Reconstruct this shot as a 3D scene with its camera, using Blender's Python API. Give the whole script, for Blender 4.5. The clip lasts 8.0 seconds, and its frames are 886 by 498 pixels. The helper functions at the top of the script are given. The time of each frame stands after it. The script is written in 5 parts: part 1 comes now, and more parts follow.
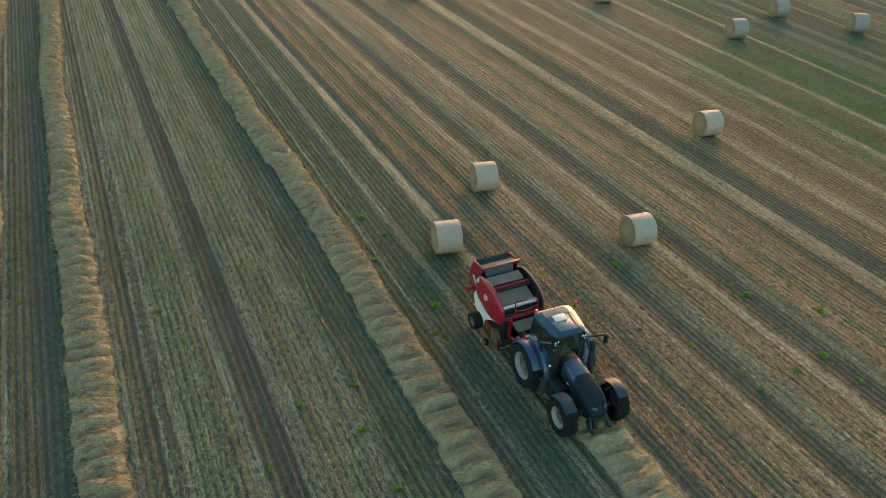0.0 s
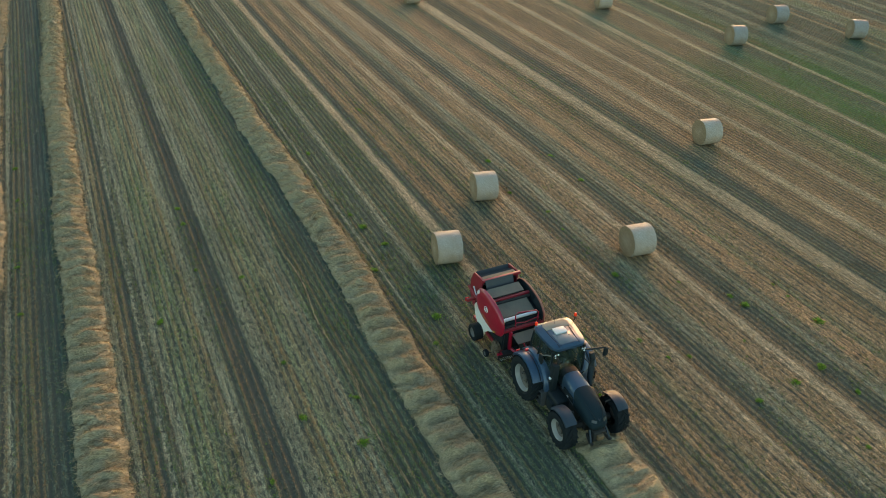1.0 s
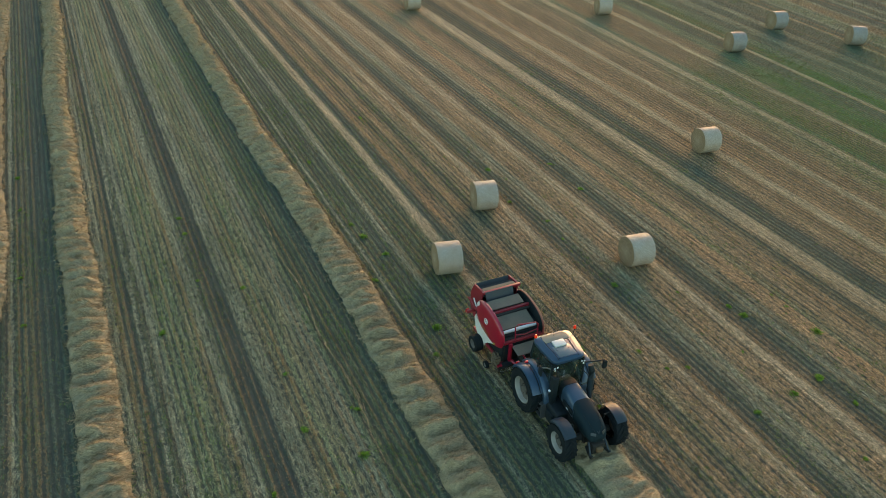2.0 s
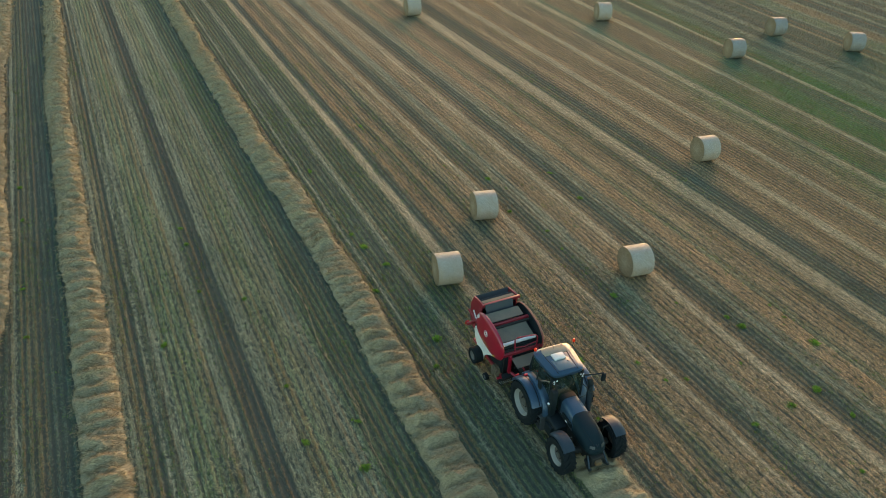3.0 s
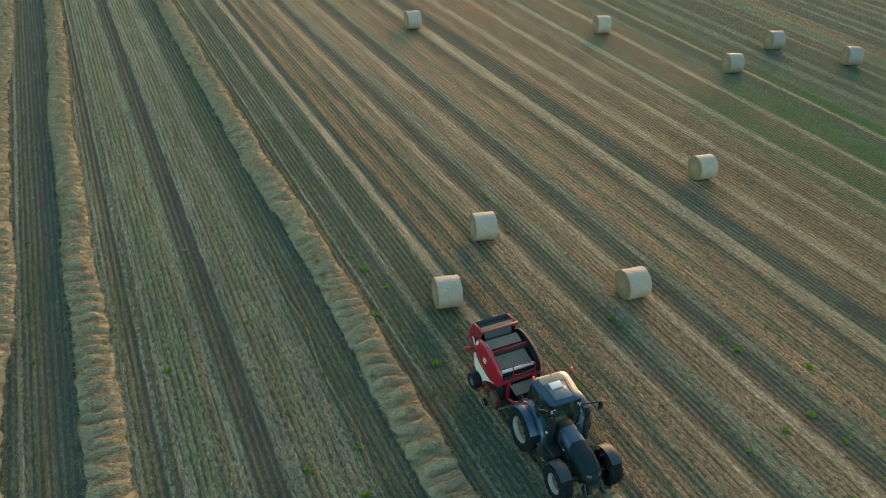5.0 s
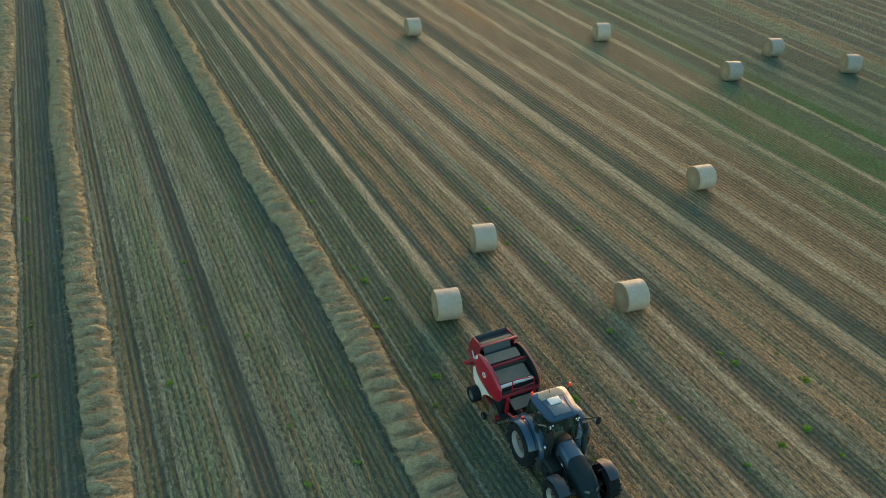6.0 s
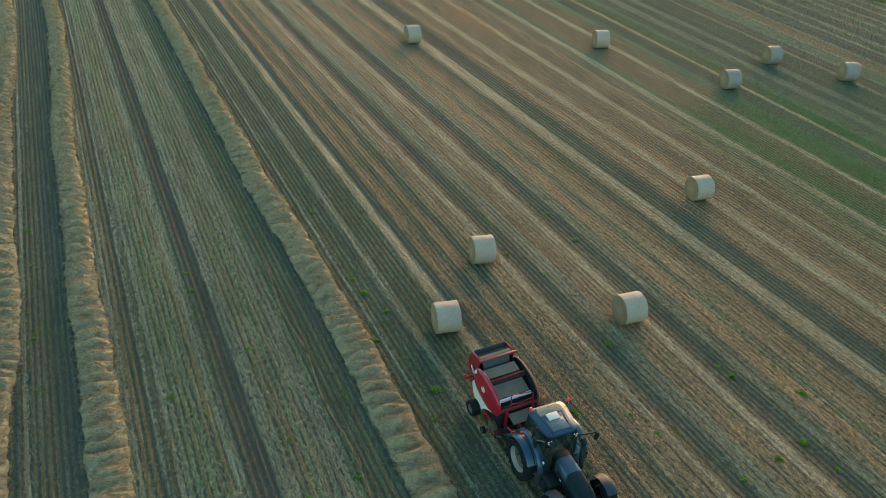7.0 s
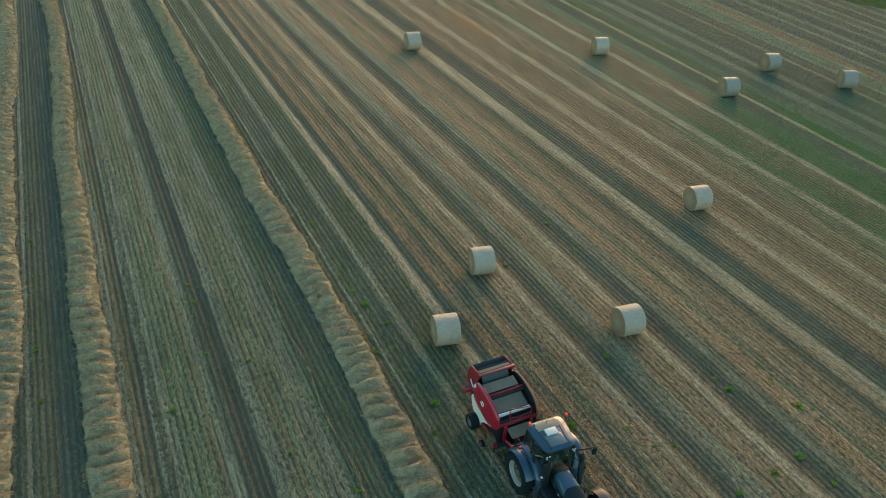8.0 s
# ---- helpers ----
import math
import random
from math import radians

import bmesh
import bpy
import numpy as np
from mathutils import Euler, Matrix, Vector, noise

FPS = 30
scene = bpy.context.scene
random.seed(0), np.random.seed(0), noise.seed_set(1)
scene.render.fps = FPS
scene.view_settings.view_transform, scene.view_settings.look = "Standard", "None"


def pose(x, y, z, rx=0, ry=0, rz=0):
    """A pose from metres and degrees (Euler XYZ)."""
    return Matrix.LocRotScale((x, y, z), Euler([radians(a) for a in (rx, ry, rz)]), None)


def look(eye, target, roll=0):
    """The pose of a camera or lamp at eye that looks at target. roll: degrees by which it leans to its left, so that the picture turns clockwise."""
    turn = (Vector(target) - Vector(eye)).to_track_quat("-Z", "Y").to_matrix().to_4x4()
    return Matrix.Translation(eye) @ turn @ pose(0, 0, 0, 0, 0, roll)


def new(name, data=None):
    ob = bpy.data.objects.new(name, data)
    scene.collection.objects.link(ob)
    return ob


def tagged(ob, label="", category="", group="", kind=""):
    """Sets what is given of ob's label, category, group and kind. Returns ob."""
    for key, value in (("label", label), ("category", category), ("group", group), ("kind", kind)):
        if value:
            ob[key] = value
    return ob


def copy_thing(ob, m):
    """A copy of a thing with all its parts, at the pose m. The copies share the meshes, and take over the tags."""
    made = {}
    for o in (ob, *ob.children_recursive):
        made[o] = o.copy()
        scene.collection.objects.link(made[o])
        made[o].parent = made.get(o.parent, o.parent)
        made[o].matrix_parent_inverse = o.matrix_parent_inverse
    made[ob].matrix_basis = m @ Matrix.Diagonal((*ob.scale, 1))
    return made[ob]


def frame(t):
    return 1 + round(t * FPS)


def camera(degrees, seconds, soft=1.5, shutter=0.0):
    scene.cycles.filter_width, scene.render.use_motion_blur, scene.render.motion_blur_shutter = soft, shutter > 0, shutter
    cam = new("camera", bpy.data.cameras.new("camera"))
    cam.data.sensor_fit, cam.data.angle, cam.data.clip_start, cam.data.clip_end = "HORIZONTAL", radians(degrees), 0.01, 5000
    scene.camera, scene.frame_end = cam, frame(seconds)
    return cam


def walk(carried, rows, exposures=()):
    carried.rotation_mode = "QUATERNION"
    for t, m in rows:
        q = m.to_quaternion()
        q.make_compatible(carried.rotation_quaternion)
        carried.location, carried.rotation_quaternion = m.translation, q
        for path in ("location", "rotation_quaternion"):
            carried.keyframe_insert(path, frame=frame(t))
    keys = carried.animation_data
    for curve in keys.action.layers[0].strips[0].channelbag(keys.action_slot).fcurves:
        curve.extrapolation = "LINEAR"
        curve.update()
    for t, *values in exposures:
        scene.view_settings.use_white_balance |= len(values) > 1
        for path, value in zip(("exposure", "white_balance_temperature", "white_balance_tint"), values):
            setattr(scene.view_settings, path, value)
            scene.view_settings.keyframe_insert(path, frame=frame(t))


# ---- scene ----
cam = camera(58.8, 8.0, 0.5)
ROWS = [
    (0.0, 0.000, 0.000, 22.703, 0.000, -35.099, -2.326),
    (0.5, -0.029, 0.064, 22.971, -0.005, -35.097, -2.330),
    (1.0, -0.054, 0.130, 23.246, -0.007, -35.107, -2.332),
    (1.5, -0.073, 0.197, 23.529, -0.007, -35.127, -2.332),
    (2.0, -0.089, 0.267, 23.823, -0.005, -35.155, -2.330),
    (2.5, -0.102, 0.341, 24.127, -0.001, -35.188, -2.329),
    (3.0, -0.113, 0.419, 24.442, 0.005, -35.226, -2.328),
    (3.5, -0.122, 0.502, 24.769, 0.012, -35.267, -2.329),
    (4.0, -0.130, 0.589, 25.109, 0.019, -35.310, -2.332),
    (4.5, -0.138, 0.681, 25.460, 0.027, -35.356, -2.339),
    (5.0, -0.146, 0.778, 25.823, 0.036, -35.404, -2.349),
    (5.5, -0.155, 0.879, 26.196, 0.045, -35.456, -2.363),
    (6.0, -0.165, 0.984, 26.579, 0.053, -35.511, -2.383),
    (6.5, -0.178, 1.092, 26.970, 0.061, -35.571, -2.407),
    (7.0, -0.193, 1.204, 27.367, 0.068, -35.638, -2.437),
    (7.5, -0.211, 1.317, 27.769, 0.075, -35.714, -2.474),
    (8.0, -0.233, 1.431, 28.173, 0.080, -35.802, -2.516),
]
STOPS = 1.87
walk(cam, [(t, pose(x, y, z, 90 + pitch, roll, yaw)) for t, x, y, z, yaw, pitch, roll in ROWS],
     exposures=[(0.0, STOPS, 7020, -4), (4.0, STOPS, 6730, -9), (8.0, STOPS - 0.06, 6370, -14)])

# ---- light: a low, hazy evening sun behind the field and a clear sky ----
SUN_AZ, SUN_EL = 17.0, 8.0          # degrees clockwise from +y, degrees above the horizon
world = bpy.data.worlds.new("evening_sky")
scene.world = world
world.use_nodes = True
wn = world.node_tree.nodes
wn.clear()
sky = wn.new("ShaderNodeTexSky")
sky.sky_type = "NISHITA"
sky.sun_disc = False
sky.sun_elevation = radians(SUN_EL)
sky.sun_rotation = radians(SUN_AZ)
sky.air_density, sky.dust_density, sky.ozone_density = 1.0, 0.4, 1.5
bg = wn.new("ShaderNodeBackground")
bg.inputs["Strength"].default_value = 0.15
wo = wn.new("ShaderNodeOutputWorld")
world.node_tree.links.new(sky.outputs["Color"], bg.inputs["Color"])
world.node_tree.links.new(bg.outputs["Background"], wo.inputs["Surface"])
sun = new("sun", bpy.data.lights.new("sun", "SUN"))
sun.data.energy, sun.data.angle, sun.data.color = 1.35, radians(42.0), (1.0, 0.40, 0.15)
to_sun = Vector((math.sin(radians(SUN_AZ)) * math.cos(radians(SUN_EL)), math.cos(radians(SUN_AZ)) * math.cos(radians(SUN_EL)), math.sin(radians(SUN_EL))))
sun.matrix_world = look(to_sun * 60, (0, 0, 0))

# ---- the field's own axes: u across the swaths, v along them ----
ROW_ANGLE = 25.5
ROW_GAP = 0.30
FIELD = pose(0, 0, 0, 0, 0, ROW_ANGLE)


def vnoise(x, y, seed=0):
    """Smooth value noise, 0 to 1, on arrays."""
    xi, yi = np.floor(x).astype(np.int64), np.floor(y).astype(np.int64)
    xf, yf = x - xi, y - yi
    xf, yf = xf * xf * (3 - 2 * xf), yf * yf * (3 - 2 * yf)

    def lattice(a, b):
        h = (a * 374761393 + b * 668265263 + seed * 362437) & 0xFFFFFFFF
        h = ((h ^ (h >> 13)) * 1274126177) & 0xFFFFFFFF
        return ((h ^ (h >> 16)) & 0xFFFF) / 65535.0

    a, b = lattice(xi, yi), lattice(xi + 1, yi)
    c, d = lattice(xi, yi + 1), lattice(xi + 1, yi + 1)
    return (a + (b - a) * xf) * (1 - yf) + (c + (d - c) * xf) * yf


# Bands across the field: the place across the swaths, and what lies there.
# w weedy dark stubble, c chaff, C bright chaff, D dark soil, G tan and green stubble, t tan stubble, o ochre stubble, b
# brown stubble, s sparse dark stubble, d bare soil and the dark strips by the windrows, g weedy, e grass
WEST_BANDS = ("-5.20c -4.95c -4.85s -4.10s -3.95d -1.25d -1.10c -0.85c -0.72G -0.40s -0.22d -0.02d 0.06c 0.20c 0.28s 0.38s 0.48c 0.78c 0.95g 1.90g "
              "2.05G 2.35G 2.55c 2.95c 3.05s 3.28s 3.42D 4.12D 4.30c 4.78c 4.95G 5.75g 5.85G 6.25G 6.48c 6.98c 7.15g 7.55w 8.60w 8.75d 9.4d")
MIDDLE_BANDS = ("10.9d 11.05w 11.35w 11.42c 11.52c 11.65w 12.45w 12.60d 12.95w 13.12c 13.45c 13.60w 14.30w 14.50w 15.00w 15.20G 15.38C 15.75C 15.90d 16.50d 16.62o "
                "16.92o 17.05b 17.85s 17.95t 18.25t 18.35b 19.00s 19.15G 19.80t 20.30b 20.45C 20.80C 20.92b 21.60d 21.95s 22.20c 23.00c 23.20t 23.40t "
                "23.60b 24.10t 24.55t 24.65C 25.05C 25.22b 26.00d 26.50s 26.75c 27.30c 27.70o 28.60o 28.75G 29.15G 29.35t 30.00t 30.20b 30.70b 31.55s 31.95t 32.15C 32.90C")
EAST_BANDS = ("33.10s 34.20d 34.85b 35.05b 35.25t 35.60t 35.80b 36.60b 37.05C 37.45C 37.65o 38.50b 40.20b 40.45C 40.85C 41.00o 41.35b 42.40b 42.65t 43.10t 43.30b 44.20G 44.55C 45.05C "
              "45.20g 46.50b 48.35b 48.60C 49.05C 49.25b 50.30b 50.55g 51.70g 51.95s 53.30s 53.42C 53.80C 53.92e 54.90e 55.30g 57.00s 57.45c 58.30c 58.50s "
              "59.50s 59.70c 60.50c 60.70d 61.80s 62.20s")
BAND_COLOUR = {"w": (0.099, 0.117, 0.069), "c": (0.202, 0.200, 0.137), "C": (0.340, 0.280, 0.180), "t": (0.270, 0.200, 0.118), "o": (0.272, 0.186, 0.104),
               "b": (0.222, 0.158, 0.092), "s": (0.106, 0.115, 0.076), "d": (0.071, 0.084, 0.064), "D": (0.047, 0.055, 0.048), "g": (0.162, 0.180, 0.106), "G": (0.186, 0.172, 0.103), "e": (0.085, 0.125, 0.042)}
BAND_STUBBLE = {"w": 1.0, "c": 0.5, "C": 0.4, "t": 1.0, "o": 1.0, "b": 1.0, "s": 0.9, "d": 0.55, "D": 0.6, "G": 1.0, "g": 0.9, "e": 0.9}
BAND_CHAFF = {"w": 0.22, "c": 0.75, "C": 0.85, "t": 0.35, "o": 0.25, "b": 0.2, "s": 0.16, "d": 0.10, "D": 0.04, "G": 0.2, "g": 0.15, "e": 0.1}
bands = [(float(b[:-1]), b[-1]) for b in (WEST_BANDS + " " + MIDDLE_BANDS + " " + EAST_BANDS).split()]
picker = random.Random(4)
# dark letters prevail past here: darker ground, plus far-corner shade put into colour
place, order = 62.5, ["s", "d", "b", "s", "d", "s", "g", "b", "s", "d", "d", "s"]
i = 0
while place < 112:
    wide = picker.uniform(0.9, 2.0)
    line = picker.uniform(0.3, 0.6)
    bands += [(place, order[i % 12]), (place + wide, order[i % 12]), (place + wide + 0.15, "c"), (place + wide + 0.15 + line, "c" if i % 2 else "t")]
    place += wide + line + 0.3
    i += picker.choice((1, 1, 2, 5))
place, left = -5.3, []
while place > -40:
    wide = picker.uniform(0.4, 1.3)
    left += [(place, order[i % 12]), (place - wide, order[i % 12])]
    place -= wide + 0.2
    i += picker.choice((1, 2, 5))
bands = left[::-1] + bands


FAN, FAN_MORE, FAN_EDGE, FAN_EAST = 0.012, 0.0023, 32.17, 0.062    # how the passes fan out along the field


def bend(u, v):
    """How far the swath that lies at u where v is 30 has drifted at v: the passes fan out a little."""
    w = np.clip(v - 30.0, -60, 110)
    return np.where(u > FAN_EDGE, -FAN_EAST, FAN - FAN_MORE * u) * w


def true_u(u, v):
    """The swath that passes through (u, v)."""
    w = np.clip(v - 30.0, -60, 110)
    west = (u - FAN * w) / (1 - FAN_MORE * w)
    return np.where(west > FAN_EDGE, u + FAN_EAST * w, west)


def band_values(u, v, table):
    """The value of a table of bands at places of the field."""
    at = [b[0] for b in bands]
    return np.interp(true_u(u, v), at, [table[b[1]] for b in bands])


# ---- materials ----
def material(name):
    m = bpy.data.materials.new(name)
    m.use_nodes = True
    m.node_tree.nodes.clear()
    return m, m.node_tree.nodes, m.node_tree.links


class Nodes:
    """Short-hand for building node trees."""

    def __init__(self, tree):
        self.tree, self.nodes, self.links = tree, tree.nodes, tree.links

    def put(self, socket, value):
        if isinstance(value, bpy.types.NodeSocket):
            self.links.new(value, socket)
        elif isinstance(value, tuple) and len(value) == 3 and socket.type == "RGBA":
            socket.default_value = (*value, 1.0)
        else:
            socket.default_value = value

    def math(self, op, a, b=0.0, c=0.0, clamp=False):
        n = self.nodes.new("ShaderNodeMath")
        n.operation, n.use_clamp = op, clamp
        for s, x in zip(n.inputs, (a, b, c)):
            self.put(s, x)
        return n.outputs[0]

    def mix(self, f, a, b, blend="MIX"):
        n = self.nodes.new("ShaderNodeMix")
        n.data_type, n.blend_type = "RGBA", blend
        self.put(n.inputs[0], f), self.put(n.inputs[6], a), self.put(n.inputs[7], b)
        return n.outputs[2]

    def noise(self, vec, scale, detail=3.0, rough=0.55):
        n = self.nodes.new("ShaderNodeTexNoise")
        n.inputs["Scale"].default_value, n.inputs["Detail"].default_value, n.inputs["Roughness"].default_value = scale, detail, rough
        if vec is not None:
            self.links.new(vec, n.inputs["Vector"])
        return n.outputs["Fac"]

    def ramp(self, f, stops, mode="LINEAR"):
        n = self.nodes.new("ShaderNodeValToRGB")
        n.color_ramp.interpolation = mode
        els = n.color_ramp.elements
        while len(els) < len(stops):
            els.new(0.5)
        for e, (p, c) in zip(els, stops):
            e.position = p
            e.color = (*c, 1.0) if isinstance(c, tuple) else (c, c, c, 1.0)
        self.put(n.inputs[0], f)
        return n.outputs[0]

    def scaled(self, vec, s):
        n = self.nodes.new("ShaderNodeVectorMath")
        n.operation = "MULTIPLY"
        self.links.new(vec, n.inputs[0])
        n.inputs[1].default_value = s
        return n.outputs[0]

    def bump(self, height, strength, distance):
        n = self.nodes.new("ShaderNodeBump")
        n.inputs["Strength"].default_value, n.inputs["Distance"].default_value = strength, distance
        self.links.new(height, n.inputs["Height"])
        return n.outputs[0]

    def shader(self, colour, rough=0.8, metal=0.0, normal=None, **more):
        n = self.nodes.new("ShaderNodeBsdfPrincipled")
        self.put(n.inputs["Base Color"], colour), self.put(n.inputs["Roughness"], rough), self.put(n.inputs["Metallic"], metal)
        if normal is not None:
            self.links.new(normal, n.inputs["Normal"])
        for k, v in more.items():
            self.put(n.inputs[k.replace("_", " ")], v)
        o = self.nodes.new("ShaderNodeOutputMaterial")
        self.links.new(n.outputs[0], o.inputs["Surface"])
        return n

    def coords(self, kind="Object"):
        return self.nodes.new("ShaderNodeTexCoord").outputs[kind]

    def island(self):
        return self.nodes.new("ShaderNodeNewGeometry").outputs["Random Per Island"]


def band_group():
    """A node group: the colour of the field's bands at a place (u, v)."""
    g = bpy.data.node_groups.new("field_bands", "ShaderNodeTree")
    g.interface.new_socket("Place", in_out="INPUT", socket_type="NodeSocketVector")
    g.interface.new_socket("Colour", in_out="OUTPUT", socket_type="NodeSocketColor")
    g.interface.new_socket("Across", in_out="OUTPUT", socket_type="NodeSocketFloat")
    k = Nodes(g)
    gi, go = g.nodes.new("NodeGroupInput"), g.nodes.new("NodeGroupOutput")
    vec = gi.outputs[0]
    sep = g.nodes.new("ShaderNodeSeparateXYZ")
    g.links.new(vec, sep.inputs[0])
    u, v = sep.outputs[0], sep.outputs[1]
    w = k.math("MINIMUM", k.math("MAXIMUM", k.math("SUBTRACT", v, 30.0), -60.0), 110.0)
    west = k.math("DIVIDE", k.math("SUBTRACT", u, k.math("MULTIPLY", w, FAN)), k.math("SUBTRACT", 1.0, k.math("MULTIPLY", w, FAN_MORE)))
    east = k.math("ADD", u, k.math("MULTIPLY", w, FAN_EAST))
    past = k.math("GREATER_THAN", west, FAN_EDGE)
    u = k.math("ADD", k.math("MULTIPLY", east, past), k.math("MULTIPLY", west, k.math("SUBTRACT", 1.0, past)))
    g.links.new(u, go.inputs[1])
    wander = k.math("MULTIPLY", k.math("SUBTRACT", k.noise(k.scaled(vec, (0.35, 0.09, 1)), 1.0, 3), 0.5), 0.22)
    frayed = k.math("MULTIPLY", k.math("SUBTRACT", k.noise(k.scaled(vec, (2.6, 0.8, 1)), 1.0, 5, 0.72), 0.5), 0.42)
    u = k.math("ADD", u, k.math("ADD", wander, frayed))
    colour = None
    places = [a for a, c in bands]
    edges = [-40.0] + [(a + b) / 2 for a, b in zip(places[21::22], places[22::22])] + [112.0]
    for lo, hi in zip(edges, edges[1:]):
        inside = [(a, c) for a, c in bands if lo - 0.6 <= a <= hi + 0.6][:32]
        stops = [(min(max((a - lo + 0.6) / (hi - lo + 1.2), 0), 1), BAND_COLOUR[c]) for a, c in inside]
        piece = k.ramp(k.math("DIVIDE", k.math("SUBTRACT", u, lo - 0.6), hi - lo + 1.2), stops)
        colour = piece if colour is None else k.mix(k.math("GREATER_THAN", u, lo), colour, piece)
    # middle swaths: redder stubble, plus warm sun haze put into the colour
    mid_warmth = k.ramp(k.math("DIVIDE", k.math("SUBTRACT", u, 8.0), 60.0), [(0.02, 0.0), (0.12, 1.0), (0.52, 1.0), (0.8, 0.0)])
    colour = k.mix(mid_warmth, colour, k.mix(1.0, colour, (1.15, 1.03, 1.03), "MULTIPLY"))
    # eastward: ground a little greener, and edge-of-view falloff put in as darkening
    east_dimming = k.ramp(k.math("DIVIDE", k.math("SUBTRACT", u, 28.0), 40.0), [(0.0, 0.0), (0.6, 1.0)])
    colour = k.mix(east_dimming, colour, k.mix(1.0, colour, (0.80, 0.87, 0.84), "MULTIPLY"))
    comb = g.nodes.new("ShaderNodeCombineXYZ")
    g.links.new(go.inputs[1].links[0].from_socket, comb.inputs[0]), g.links.new(v, comb.inputs[1])
    vec = comb.outputs[0]
    fine = k.noise(k.scaled(vec, (2.0, 0.018, 1)), 1.0, 5, 0.75)
    colour = k.mix(1.0, colour, k.ramp(fine, [(0.30, (0.80, 0.80, 0.81)), (0.5, (1.0, 1.0, 1.0)), (0.68, (1.20, 1.18, 1.13))]), "MULTIPLY")
    lines = k.noise(k.scaled(vec, (6.0, 0.26, 1)), 1.0, 4, 0.72)
    colour = k.mix(1.0, colour, k.ramp(lines, [(0.36, (0.70, 0.71, 0.72)), (0.5, (1.0, 1.0, 1.0)), (0.64, (1.32, 1.29, 1.23))]), "MULTIPLY")
    clump = k.noise(k.scaled(vec, (8.5, 3.4, 1)), 1.0, 3, 0.7)
    colour = k.mix(1.0, colour, k.ramp(clump, [(0.37, (0.62, 0.63, 0.64)), (0.5, (1.0, 1.0, 1.0)), (0.63, (1.42, 1.39, 1.33))]), "MULTIPLY")
    dots = k.ramp(k.noise(k.scaled(vec, (9.0, 5.0, 1)), 1.0, 3, 0.7), [(0.36, 0.0), (0.56, 1.0)])
    rusty = k.ramp(k.noise(k.scaled(vec, (3.4, 0.012, 1)), 1.0, 2, 0.5), [(0.53, 0.0), (0.60, 0.55)])
    colour = k.mix(k.math("MULTIPLY", rusty, dots), colour, (0.265, 0.148, 0.062))
    du, dv = k.math("MULTIPLY", k.math("SUBTRACT", u, 40.0), 0.8), k.math("MULTIPLY", k.math("SUBTRACT", v, 70.5), 0.15)
    off = k.math("ADD", k.math("MULTIPLY", du, du), k.math("MULTIPLY", dv, dv))
    ochre = k.math("MULTIPLY", k.math("SUBTRACT", 1.0, off, clamp=True), k.ramp(k.noise(k.scaled(vec, (1.6, 0.9, 1)), 1.0, 4, 0.7), [(0.3, 0.2), (0.6, 1.0)]))
    colour = k.mix(ochre, colour, (0.33, 0.165, 0.068))
    near_edge = k.math("MULTIPLY", k.math("SUBTRACT", 48.0, v), 0.15, clamp=True)
    strips = k.ramp(k.math("DIVIDE", k.math("SUBTRACT", u, 42.0), 16.0), [(0.000, 0.05), (0.062, 0.25), (0.163, 0.15), (0.181, 0.04), (0.200, 0.04), (0.219, 0.60), (0.312, 0.42), (0.388, 0.20), (0.413, 0.03), (0.438, 0.03), (0.453, 0.90), (0.575, 0.75), (0.625, 0.30), (0.700, 0.12), (0.737, 0.05), (0.750, 1.00), (0.806, 0.80), (0.831, 0.22), (1.000, 0.20)])
    weedy = k.math("MULTIPLY", k.math("MULTIPLY", near_edge, strips), k.ramp(k.noise(k.scaled(vec, (1.2, 0.6, 1)), 1.0, 4, 0.7), [(0.3, 0.5), (0.55, 1.0)]))
    colour = k.mix(weedy, colour, (0.040, 0.130, 0.018))
    g.links.new(colour, go.inputs[0])
    return g


FIELD_BANDS = band_group()


def banded(k, vec):
    n = k.nodes.new("ShaderNodeGroup")
    n.node_tree = FIELD_BANDS
    k.links.new(vec, n.inputs[0])
    return n.outputs[0]


